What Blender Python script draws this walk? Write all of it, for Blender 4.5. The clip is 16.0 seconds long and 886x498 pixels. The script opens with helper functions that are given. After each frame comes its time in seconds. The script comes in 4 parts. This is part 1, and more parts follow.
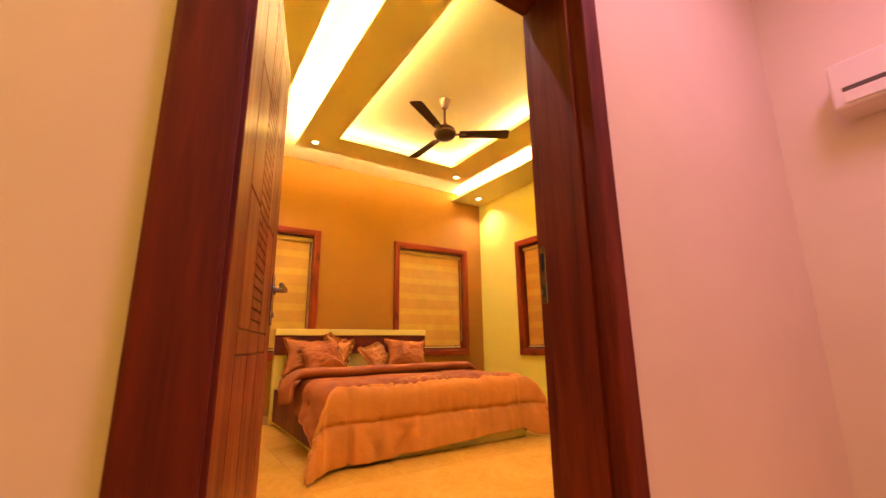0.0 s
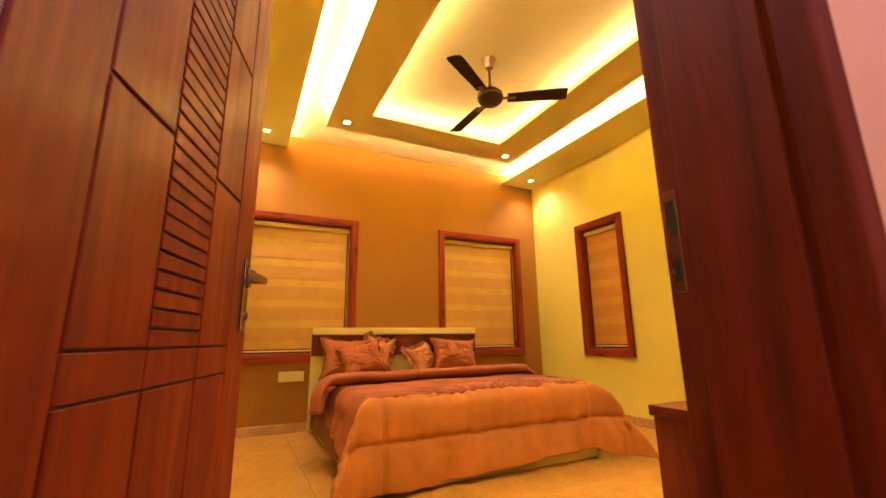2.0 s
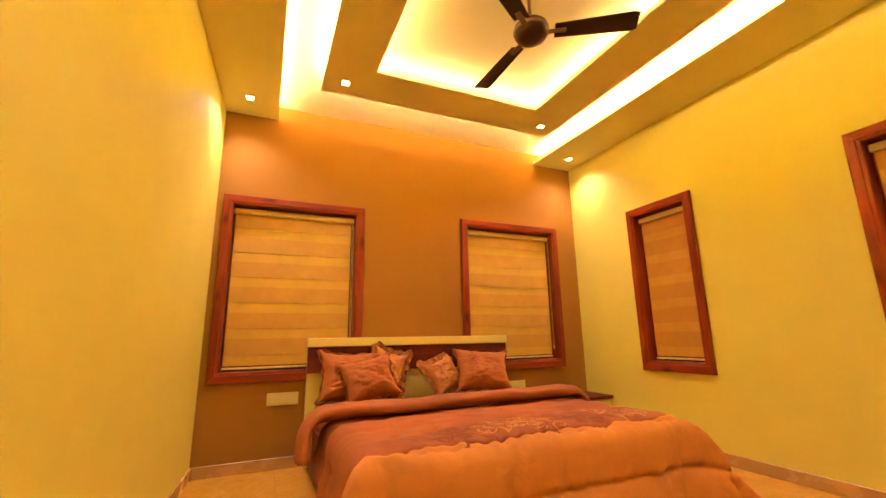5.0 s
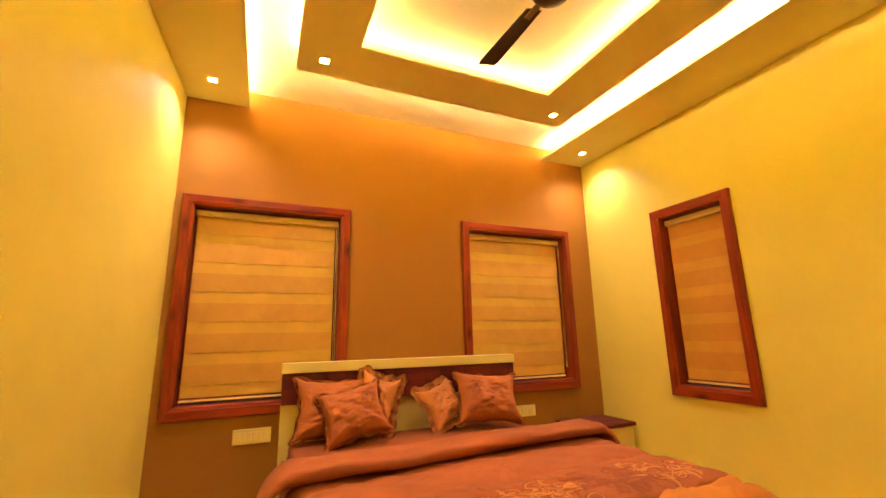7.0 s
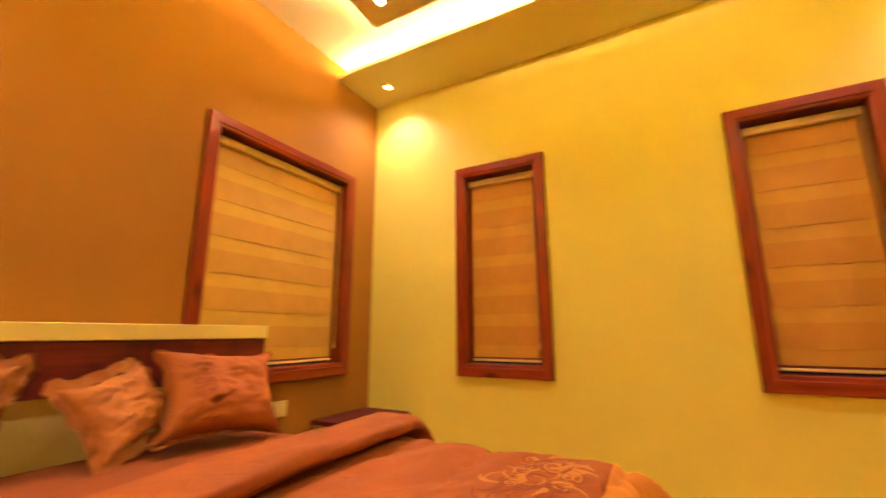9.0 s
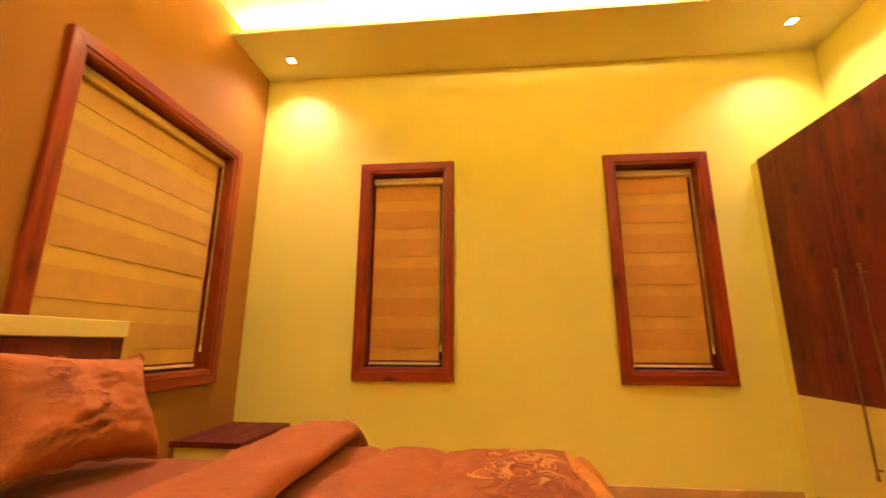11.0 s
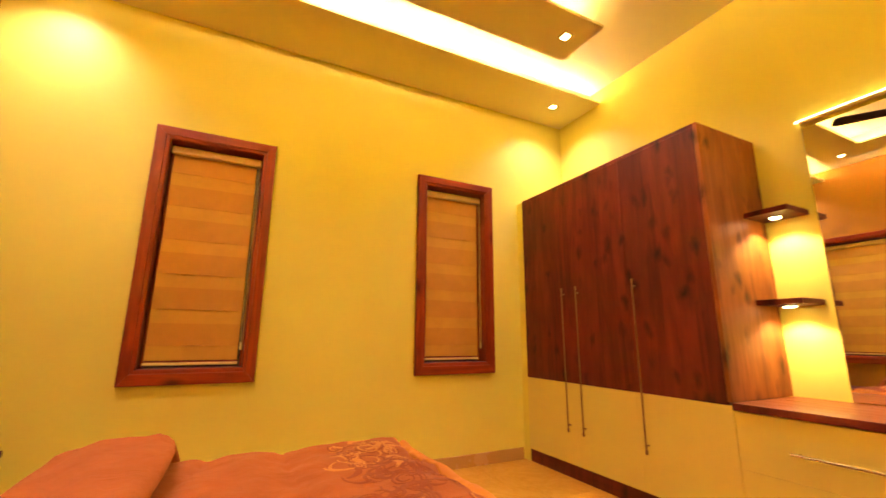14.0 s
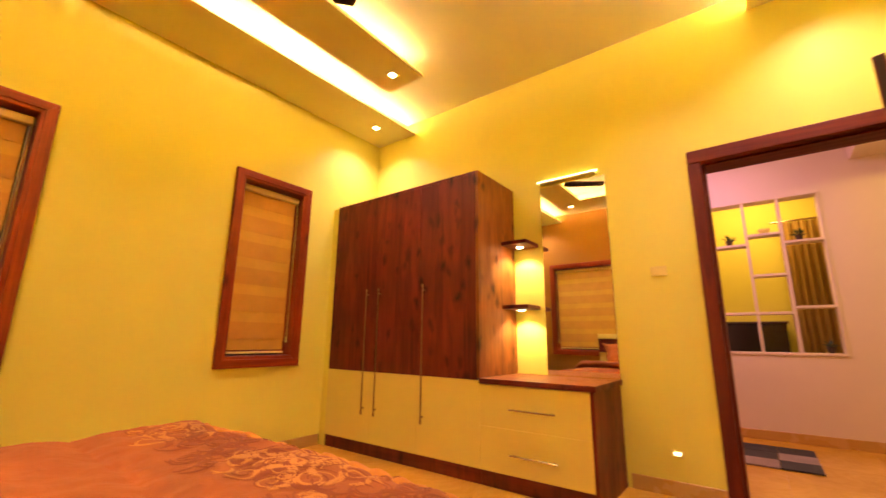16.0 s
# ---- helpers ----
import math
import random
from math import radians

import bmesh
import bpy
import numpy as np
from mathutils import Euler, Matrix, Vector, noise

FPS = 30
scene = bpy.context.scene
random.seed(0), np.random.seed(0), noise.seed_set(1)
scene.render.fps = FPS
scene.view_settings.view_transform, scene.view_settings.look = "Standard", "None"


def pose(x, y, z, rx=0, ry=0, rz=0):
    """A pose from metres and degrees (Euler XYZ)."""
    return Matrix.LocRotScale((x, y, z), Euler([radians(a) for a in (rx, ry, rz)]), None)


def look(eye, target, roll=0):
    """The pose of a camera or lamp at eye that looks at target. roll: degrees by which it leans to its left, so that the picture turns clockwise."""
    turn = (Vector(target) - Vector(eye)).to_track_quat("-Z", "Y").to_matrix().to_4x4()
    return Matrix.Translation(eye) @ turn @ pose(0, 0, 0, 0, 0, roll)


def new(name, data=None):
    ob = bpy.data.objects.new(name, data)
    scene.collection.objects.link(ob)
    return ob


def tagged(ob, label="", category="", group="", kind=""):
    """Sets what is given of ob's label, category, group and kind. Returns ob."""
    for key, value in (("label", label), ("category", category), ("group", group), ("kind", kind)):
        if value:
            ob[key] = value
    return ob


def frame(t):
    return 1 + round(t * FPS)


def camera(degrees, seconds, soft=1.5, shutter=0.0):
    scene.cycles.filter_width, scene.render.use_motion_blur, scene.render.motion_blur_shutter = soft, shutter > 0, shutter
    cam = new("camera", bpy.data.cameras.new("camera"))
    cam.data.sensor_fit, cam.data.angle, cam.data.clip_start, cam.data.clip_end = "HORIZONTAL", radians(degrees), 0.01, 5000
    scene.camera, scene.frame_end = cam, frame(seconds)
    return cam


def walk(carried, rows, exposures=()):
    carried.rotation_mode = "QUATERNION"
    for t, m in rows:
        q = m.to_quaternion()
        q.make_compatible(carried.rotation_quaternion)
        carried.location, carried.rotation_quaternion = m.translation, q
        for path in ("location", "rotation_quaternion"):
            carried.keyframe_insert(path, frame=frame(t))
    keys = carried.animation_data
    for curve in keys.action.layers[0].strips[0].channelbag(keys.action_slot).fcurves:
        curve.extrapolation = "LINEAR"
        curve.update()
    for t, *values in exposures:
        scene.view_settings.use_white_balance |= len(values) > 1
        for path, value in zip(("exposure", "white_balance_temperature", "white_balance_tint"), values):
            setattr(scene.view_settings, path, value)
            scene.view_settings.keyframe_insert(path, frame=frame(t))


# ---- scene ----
cam = camera(94.2, 16.0, shutter=0.5)
PATH = [
    (0, (1.064, 2.27, 0.811), (2.128, 3.903, 1.26), -0.7),
    (0.5, (1.148, 2.376, 0.826), (2.147, 4.052, 1.264), -0.6),
    (1, (1.231, 2.469, 0.836), (2.170, 4.18, 1.271), -0.6),
    (1.5, (1.306, 2.614, 0.849), (2.196, 4.352, 1.283), -1.0),
    (2, (1.368, 2.728, 0.858), (2.224, 4.484, 1.288), -0.8),
    (2.5, (1.431, 2.85, 0.857), (2.262, 4.617, 1.288), -0.9),
    (3, (1.493, 2.974, 0.862), (2.304, 4.75, 1.292), -1.3),
    (3.5, (1.549, 3.083, 0.875), (2.332, 4.873, 1.304), -1.2),
    (4, (1.597, 3.224, 0.893), (2.373, 5.017, 1.321), -1.0),
    (6.5, (1.814, 3.825, 1.135), (2.596, 5.619, 1.549), -1.1),
    (7, (1.876, 3.934, 1.156), (2.66, 5.726, 1.572), -1.2),
    (7.5, (1.952, 4.04, 1.141), (2.757, 5.822, 1.563), -1.1),
    (8, (2.0, 4.143, 1.112), (2.86, 5.897, 1.539), -1.2),
    (8.2, (2.039, 4.149, 1.067), (2.901, 5.899, 1.506), -0.7),
    (8.3, (2.12, 4.268, 1.052), (3.055, 5.985, 1.476), -0.8),
    (8.4, (2.153, 4.411, 1.031), (3.166, 6.083, 1.454), -0.7),
    (8.5, (2.192, 4.578, 1.01), (3.324, 6.171, 1.433), -0.7),
    (8.6, (2.231, 4.686, 0.992), (3.47, 6.2, 1.41), -0.4),
    (8.7, (2.25, 4.804, 0.972), (3.597, 6.221, 1.39), -0.5),
    (8.8, (2.264, 4.92, 0.955), (3.739, 6.206, 1.365), -0.3),
    (9, (2.291, 5.037, 0.95), (4.003, 5.991, 1.351), -0.1),
    (9.2, (2.253, 5.151, 0.906), (4.017, 5.989, 1.334), 0.0),
    (11.5, (2.197, 5.563, 0.912), (4.151, 5.579, 1.338), 0.4),
    (12, (2.19, 5.624, 0.89), (4.136, 5.479, 1.326), 0.4),
    (12.5, (2.177, 5.692, 0.888), (4.1, 5.359, 1.321), 0.4),
    (13, (2.174, 5.772, 0.924), (4.061, 5.253, 1.338), 0.4),
    (13.5, (2.171, 5.83, 0.93), (4.0, 5.135, 1.343), 0.4),
    (14, (2.132, 5.873, 0.933), (3.885, 5.005, 1.349), 0.4),
    (14.5, (2.088, 5.931, 0.941), (3.727, 4.865, 1.358), 0.4),
    (15, (2.014, 5.969, 0.925), (3.522, 4.726, 1.35), 0.4),
    (15.5, (1.957, 6.044, 0.885), (3.305, 4.628, 1.339), 0.5),
    (16, (1.866, 6.121, 0.877), (3.043, 4.563, 1.308), 0.6),
]
walk(cam, [(t, look(eye, target, roll)) for t, eye, target, roll in PATH],
     exposures=[(0, 1.08), (1.0, 0.94), (2.0, 0.88), (16, 0.90)])

# ---- world and lights ----
WARM = (1.0, 0.50, 0.11)
SPOT = (1.0, 0.69, 0.95)
PINK = (1.0, 0.40, 0.68)
world = bpy.data.worlds.new("night")
scene.world = world
world.use_nodes = True
world.node_tree.nodes["Background"].inputs[0].default_value = (0.003, 0.002, 0.002, 1)


def lamp(name, kind, m, energy, color, size=0.1, size_y=None, spot=None, blend_edge=1.0):
    data = bpy.data.lights.new(name, kind)
    data.energy, data.color = energy, color
    if kind == "AREA":
        data.shape, data.size, data.size_y = "RECTANGLE", size, size_y or size
    else:
        data.shadow_soft_size = size
    if spot:
        data.spot_size, data.spot_blend = radians(spot), blend_edge
    ob = new(name, data)
    ob.matrix_world = m
    return tagged(ob, kind="structure")


# ---- materials ----
def mat(name):
    m = bpy.data.materials.new(name)
    m.use_nodes = True
    nt = m.node_tree
    return m, nt, nt.nodes["Principled BSDF"], nt.nodes, nt.links


def mapped(nt, scale, coord="Object"):
    tc, mp = nt.nodes.new("ShaderNodeTexCoord"), nt.nodes.new("ShaderNodeMapping")
    mp.inputs["Scale"].default_value = scale
    nt.links.new(tc.outputs[coord], mp.inputs[0])
    return mp.outputs[0]


def noisy(nt, vec, scale, detail=4, rough=0.6, distort=0.0):
    n = nt.nodes.new("ShaderNodeTexNoise")
    n.inputs["Scale"].default_value, n.inputs["Detail"].default_value = scale, detail
    n.inputs["Roughness"].default_value, n.inputs["Distortion"].default_value = rough, distort
    nt.links.new(vec, n.inputs["Vector"])
    return n.outputs["Fac"]


def ramp(nt, fac, stops):
    r = nt.nodes.new("ShaderNodeValToRGB")
    e = r.color_ramp.elements
    while len(e) < len(stops):
        e.new(0.5)
    for k, (p, c) in zip(e, stops):
        k.position, k.color = p, (*c, 1)
    nt.links.new(fac, r.inputs[0])
    return r.outputs[0]


def bump(nt, b, height, strength, dist=0.002):
    n = nt.nodes.new("ShaderNodeBump")
    n.inputs["Strength"].default_value, n.inputs["Distance"].default_value = strength, dist
    nt.links.new(height, n.inputs["Height"])
    nt.links.new(n.outputs[0], b.inputs["Normal"])


def blend(nt, a, c, fac, mode="MULTIPLY"):
    n = nt.nodes.new("ShaderNodeMix")
    n.data_type, n.blend_type = "RGBA", mode
    n.inputs[0].default_value = fac
    nt.links.new(a, n.inputs[6])
    nt.links.new(c, n.inputs[7])
    return n.outputs[2]


def paint(name, c, rough=0.55, vary=0.03, relief=0.25, spec=0.5):
    m, nt, b, N, L = mat(name)
    b.inputs["Specular IOR Level"].default_value = spec
    v = mapped(nt, (1, 1, 1))
    lo, hi = [x * (1 - vary) for x in c], [min(1, x * (1 + vary)) for x in c]
    L.new(ramp(nt, noisy(nt, v, 1.7, 5), [(0.3, lo), (0.7, hi)]), b.inputs["Base Color"])
    L.new(ramp(nt, noisy(nt, v, 6, 3), [(0.3, (rough - 0.08,) * 3), (0.7, (rough + 0.08,) * 3)]), b.inputs["Roughness"])
    bump(nt, b, noisy(nt, v, 140, 3), relief, 0.001)
    return m


def wood(name, dark, light, scale=(14, 14, 1.2), rough=0.32, knots=False, coat=0.0, relief=0.25, few=None):
    m, nt, b, N, L = mat(name)
    v = mapped(nt, scale)
    info = N.new("ShaderNodeObjectInfo")
    add = N.new("ShaderNodeVectorMath")
    L.new(v, add.inputs[0])
    sc = N.new("ShaderNodeVectorMath")
    sc.operation = "SCALE"
    comb = N.new("ShaderNodeCombineXYZ")
    for k in range(3):
        L.new(info.outputs["Random"], comb.inputs[k])
    L.new(comb.outputs[0], sc.inputs[0])
    sc.inputs["Scale"].default_value = 23.0
    L.new(sc.outputs[0], add.inputs[1])
    vec = add.outputs[0]
    g = noisy(nt, vec, 1.0, 7, 0.62, 1.2)
    col = ramp(nt, g, [(0.25, dark), (0.5, [(a + c) / 2 for a, c in zip(dark, light)]), (0.75, light)])
    fine = ramp(nt, noisy(nt, vec, 5.0, 5, 0.7), [(0.3, (0.72, 0.70, 0.68)), (0.65, (1, 1, 1))])
    col = blend(nt, col, fine, 0.75)
    if knots:
        vo = N.new("ShaderNodeTexVoronoi")
        vo.inputs["Scale"].default_value = 1.0
        wv = N.new("ShaderNodeVectorMath")
        wn = N.new("ShaderNodeTexNoise")
        wn.inputs["Scale"].default_value, wn.inputs["Detail"].default_value = 1.6, 3
        kv = mapped(nt, (8.5, 8.5, 5.2))
        L.new(kv, wn.inputs["Vector"])
        sw = N.new("ShaderNodeVectorMath")
        sw.operation = "SCALE"
        sw.inputs["Scale"].default_value = 0.75
        L.new(wn.outputs["Color"], sw.inputs[0])
        L.new(kv, wv.inputs[0])
        L.new(sw.outputs[0], wv.inputs[1])
        L.new(wv.outputs[0], vo.inputs["Vector"])
        kn = ramp(nt, vo.outputs["Distance"], [(0.07, (0.10, 0.08, 0.07)), (0.20, (0.55, 0.5, 0.48)), (0.33, (1, 1, 1))])
        mask = ramp(nt, noisy(nt, mapped(nt, (5, 5, 2.5)), 1.0, 2), [(0.42, (0, 0, 0)), (0.58, (1, 1, 1))])
        kn = blend(nt, kn, mask, 0.35, "ADD")
        col = blend(nt, col, kn, 0.92)
        st = ramp(nt, noisy(nt, mapped(nt, (13, 13, 1.1)), 1.0, 4, 0.6, 0.8), [(0.36, (0.35, 0.30, 0.28)), (0.47, (1, 1, 1))])
        col = blend(nt, col, st, 0.5)
    if few:
        vo = N.new("ShaderNodeTexVoronoi")
        vo.inputs["Scale"].default_value = 1.0
        L.new(mapped(nt, few), vo.inputs["Vector"])
        col = blend(nt, col, ramp(nt, vo.outputs["Distance"], [(0.06, (0.16, 0.10, 0.08)), (0.15, (0.7, 0.66, 0.64)), (0.24, (1, 1, 1))]), 0.85)
    L.new(col, b.inputs["Base Color"])
    L.new(ramp(nt, g, [(0.3, (rough + 0.1,) * 3), (0.7, (rough - 0.06,) * 3)]), b.inputs["Roughness"])
    b.inputs["Specular IOR Level"].default_value = 0.3
    b.inputs["Coat Weight"].default_value = coat
    b.inputs["Coat Roughness"].default_value = 0.15
    bump(nt, b, g, relief, 0.001)
    return m


def plain(name, c, rough=0.4, metal=0.0, vary=0.05):
    m, nt, b, N, L = mat(name)
    v = mapped(nt, (1, 1, 1))
    L.new(ramp(nt, noisy(nt, v, 9, 4), [(0.3, [x * (1 - vary) for x in c]), (0.7, [min(1, x * (1 + vary)) for x in c])]), b.inputs["Base Color"])
    L.new(ramp(nt, noisy(nt, v, 25, 3), [(0.3, (rough * 0.94,) * 3), (0.7, (min(1, rough * 1.06),) * 3)]), b.inputs["Roughness"])
    b.inputs["Metallic"].default_value = metal
    return m


def cloth(name, c, sheen=0.2, vary=0.08, crease=0.0):
    m, nt, b, N, L = mat(name)
    v = mapped(nt, (1, 1, 1))
    L.new(ramp(nt, noisy(nt, v, 7, 5), [(0.3, [x * (1 - vary) for x in c]), (0.7, [min(1, x * (1 + vary)) for x in c])]), b.inputs["Base Color"])
    b.inputs["Roughness"].default_value = 0.72
    b.inputs["Sheen Weight"].default_value = sheen * 0.6
    b.inputs["Sheen Tint"].default_value = (*[min(1, 2.2 * x) for x in c], 1)
    b.inputs["Specular IOR Level"].default_value = 0.25
    bump(nt, b, noisy(nt, v, 260, 3), 0.3, 0.0015)
    if crease:
        fine = b.inputs["Normal"].links[0].from_node
        wide = N.new("ShaderNodeBump")
        wide.inputs["Strength"].default_value, wide.inputs["Distance"].default_value = crease, 0.02
        L.new(noisy(nt, v, 9, 4, 0.55, 2.2), wide.inputs["Height"])
        L.new(wide.outputs[0], fine.inputs["Normal"])
    return m


def glow(name, c, strength):
    m, nt, b, N, L = mat(name)
    b.inputs["Emission Color"].default_value = (*c, 1)
    b.inputs["Emission Strength"].default_value = strength
    return m


def tile_mat(name):
    m, nt, b, N, L = mat(name)
    v = mapped(nt, (1, 1, 1))
    info = N.new("ShaderNodeObjectInfo")
    col = ramp(nt, noisy(nt, v, 1.6, 8, 0.6, 1.6), [(0.30, (0.58, 0.325, 0.036)), (0.5, (0.64, 0.370, 0.044)), (0.72, (0.68, 0.410, 0.058))])
    vein = ramp(nt, noisy(nt, v, 3.2, 6, 0.7, 3.0), [(0.44, (1, 1, 1)), (0.5, (0.86, 0.80, 0.70)), (0.56, (1, 1, 1))])
    col = blend(nt, col, vein, 0.7)
    hue = ramp(nt, info.outputs["Random"], [(0, (0.94, 0.94, 0.94)), (1, (1, 1, 1))])
    L.new(blend(nt, col, hue, 1.0), b.inputs["Base Color"])
    L.new(ramp(nt, noisy(nt, v, 5, 4), [(0.3, (0.13,) * 3), (0.7, (0.24,) * 3)]), b.inputs["Roughness"])
    b.inputs["Specular IOR Level"].default_value = 0.3
    bump(nt, b, noisy(nt, v, 3, 2), 0.02, 0.002)
    return m


CREAM = paint("cream_wall_paint", (0.80, 0.755, 0.110), 0.56, spec=0.35)
TAUPE = paint("taupe_wall_paint", (0.335, 0.163, 0.016), 0.72, spec=0.15)
PINKW = paint("pale_hall_paint", (0.80, 0.71, 0.56), 0.6)
CEIL = paint("ceiling_paint", (0.80, 0.770, 0.37), 0.65)
TEAK = wood("teak_frame", (0.145, 0.0165, 0.002), (0.37, 0.052, 0.006), coat=0.25, few=(7, 7, 3))
TEAKX = wood("teak_frame_across", (0.155, 0.0175, 0.002), (0.37, 0.052, 0.006), scale=(1.2, 14, 14), coat=0.25, few=(3, 7, 7))
DOORW = wood("teak_door_leaf", (0.115, 0.010, 0.0022), (0.265, 0.037, 0.0045), rough=0.46, coat=0.18)
JAMB = wood("dark_teak_jamb", (0.066, 0.0060, 0.0010), (0.20, 0.024, 0.0026), rough=0.6)
JAMBX = wood("dark_teak_head", (0.066, 0.0060, 0.0010), (0.20, 0.024, 0.0026), scale=(1.2, 14, 14), rough=0.6)
GROOVE = plain("door_groove", (0.05, 0.018, 0.010), 0.6)
LAMI = wood("knotted_brown_laminate", (0.085, 0.0105, 0.0045), (0.165, 0.0225, 0.0085), scale=(9, 9, 0.8), rough=0.42, knots=True)
LAMIX = wood("knotted_brown_laminate_across", (0.085, 0.0105, 0.0045), (0.165, 0.0225, 0.0085), scale=(0.8, 9, 9), rough=0.42, knots=True)
# lighter, oranger copy of the knotted laminate: puck lamp light put into the colour
ENDW = wood("puck_lit_brown_laminate", (0.22, 0.066, 0.008), (0.34, 0.112, 0.014), scale=(9, 9, 0.8), rough=0.45, relief=0.02, knots=True)
TOPW = wood("counter_laminate", (0.20, 0.055, 0.009), (0.28, 0.085, 0.014), scale=(1.2, 14, 14), rough=0.30, relief=0.02)
WHITE = plain("cream_laminate", (0.74, 0.665, 0.135), 0.46, vary=0.01)
PLASTIC = plain("white_plastic", (0.78, 0.69, 0.17), 0.35, vary=0.02)
# cream lowered in colour to stand for the window frame's shadow on the cassette
CASS = plain("shaded_cream_cassette", (0.62, 0.47, 0.14), 0.3, vary=0.02)
SLOT = plain("shadow_gap", (0.10, 0.08, 0.06), 0.6)
CHROME = plain("brushed_steel", (0.42, 0.38, 0.33), 0.26, 1.0)
HANDLE = plain("dull_steel", (0.27, 0.17, 0.09), 0.36, 1.0)
BRASSY = plain("satin_brass", (0.62, 0.46, 0.24), 0.22, 1.0)
FANB = plain("fan_dark_brown", (0.050, 0.018, 0.012), 0.38, vary=0.0)
FANM = plain("fan_bronze", (0.26, 0.17, 0.12), 0.30, 0.8)
QUILT = cloth("rust_satin_quilt", (0.33, 0.102, 0.017), sheen=0.25, crease=0.30)
QBORDER = cloth("peach_satin_border", (0.54, 0.218, 0.022), sheen=0.4, crease=0.30)
SHEET = cloth("rust_sheet", (0.27, 0.080, 0.017))
PILW = cloth("dusty_rose_pillow", (0.42, 0.138, 0.020), sheen=0.15, crease=0.55)
RUFF = cloth("peach_ruffle", (0.52, 0.21, 0.033), sheen=0.2, crease=0.7)
EMBR = cloth("dark_embroidery", (0.265, 0.073, 0.014), sheen=0.1)
EMBP = cloth("rose_brown_embroidery", (0.345, 0.107, 0.018), sheen=0.1)
EMBL = cloth("gold_embroidery", (0.51, 0.225, 0.036), sheen=0.3)
BLINDA = cloth("tan_blind_band", (0.54, 0.325, 0.042), sheen=0.0)
BLINDB = cloth("pale_blind_band", (0.60, 0.395, 0.045), sheen=0.0)
SLIMA = cloth("amber_blind_band", (0.52, 0.270, 0.032), sheen=0.0)
SLIMB = cloth("pale_amber_blind_band", (0.575, 0.325, 0.038), sheen=0.0)
TILE = tile_mat("marble_floor_tile")
GROUT = plain("grout", (0.46, 0.28, 0.06), 0.7)
SKIRT = paint("skirting_tile", (0.55, 0.34, 0.085), 0.25)
STRIP = glow("led_strip", (1.0, 0.585, 0.54), 62.0)
STRIPT = glow("led_strip_tray", (1.0, 0.59, 0.44), 39.0)
STRIPS = glow("led_strip_soft", (1.0, 0.58, 0.46), 86.0)
LENS = glow("spot_lens", (1.0, 0.72, 0.35), 30.0)
BLACK = plain("black_rubber", (0.02, 0.02, 0.02), 0.5)
GLASS, _g, _b, _n, _l = mat("window_glass")
_b.inputs["Transmission Weight"].default_value = 1.0
_b.inputs["Roughness"].default_value = 0.02
MIRROR, _g, _b, _n, _l = mat("mirror_silver")
_b.inputs["Metallic"].default_value, _b.inputs["Roughness"].default_value = 1.0, 0.015
_b.inputs["Base Color"].default_value = (0.90, 0.90, 0.88, 1)


# ---- mesh helpers ----
def B():
    return bmesh.new()


def box(bm, x0, y0, z0, x1, y1, z1, bev=0.0, seg=2):
    r = bmesh.ops.create_cube(bm, size=1.0)
    vs = r["verts"]
    for v in vs:
        v.co = Vector((x0 if v.co.x < 0 else x1, y0 if v.co.y < 0 else y1, z0 if v.co.z < 0 else z1))
    if bev:
        es = list({e for v in vs for e in v.link_edges})
        bmesh.ops.bevel(bm, geom=es, offset=bev, segments=seg, affect="EDGES", profile=0.5)
    return bm


def cyl(bm, p, q, r, seg=14, r2=None):
    p, q = Vector(p), Vector(q)
    d = q - p
    m = Matrix.Translation((p + q) / 2) @ d.to_track_quat("Z", "Y").to_matrix().to_4x4()
    bmesh.ops.create_cone(bm, cap_ends=True, segments=seg, radius1=r, radius2=r if r2 is None else r2, depth=d.length, matrix=m)
    return bm


def mesh_of(name, bm, material, smooth=False):
    me = bpy.data.meshes.new(name)
    bmesh.ops.recalc_face_normals(bm, faces=bm.faces)
    bm.to_mesh(me)
    bm.free()
    me.materials.append(material)
    if smooth:
        for p in me.polygons:
            p.use_smooth = True
    return me


def part(name, bm, material, parent, label="", smooth=False):
    ob = new(name, mesh_of(name, bm, material, smooth))
    ob.parent = parent
    return tagged(ob, label)


def thing(name, label, category, m=None, group="", kind=""):
    ob = new(name)
    ob.empty_display_size = 0.1
    ob.matrix_world = m or Matrix()
    return tagged(ob, label, category, group, kind)


def solid(name, bm, material, label, category, m=None, group="", kind="", smooth=False):
    ob = new(name, mesh_of(name, bm, material, smooth))
    ob.matrix_world = m or Matrix()
    return tagged(ob, label, category, group, kind)


# ---- plan ----
BED_Y, DOOR_Y, HALL_Y = 7.22, 3.18, 2.96
LX1, LX0, RX1, RX0 = 1.255, 1.05, 4.988, 4.985
Z_B, Z_H = 2.95, 3.08
WZ0, WZ1 = 0.656, 2.189
TOP = 3.25


def side(p, q):
    """Local x runs from p to q along the wall, local -y into the room."""
    d = Vector(q) - Vector(p)
    return pose(p[0], p[1], 0, 0, 0, math.degrees(math.atan2(d.y, d.x))), d.length


def wall(name, label, m, length, thick, holes, material, height=TOP, x0=0.0):
    bm = B()
    xs = sorted({x0, length, *[h[0] for h in holes], *[h[1] for h in holes]})
    for a, b in zip(xs, xs[1:]):
        z = 0.0
        for h in sorted((h for h in holes if h[0] <= a and b <= h[1]), key=lambda h: h[2]):
            if h[2] > z:
                box(bm, a, 0, z, b, thick, h[2])
            z = h[3]
        if z < height:
            box(bm, a, 0, z, b, thick, height)
    return solid(name, bm, material, label, "wall", m, kind="structure")


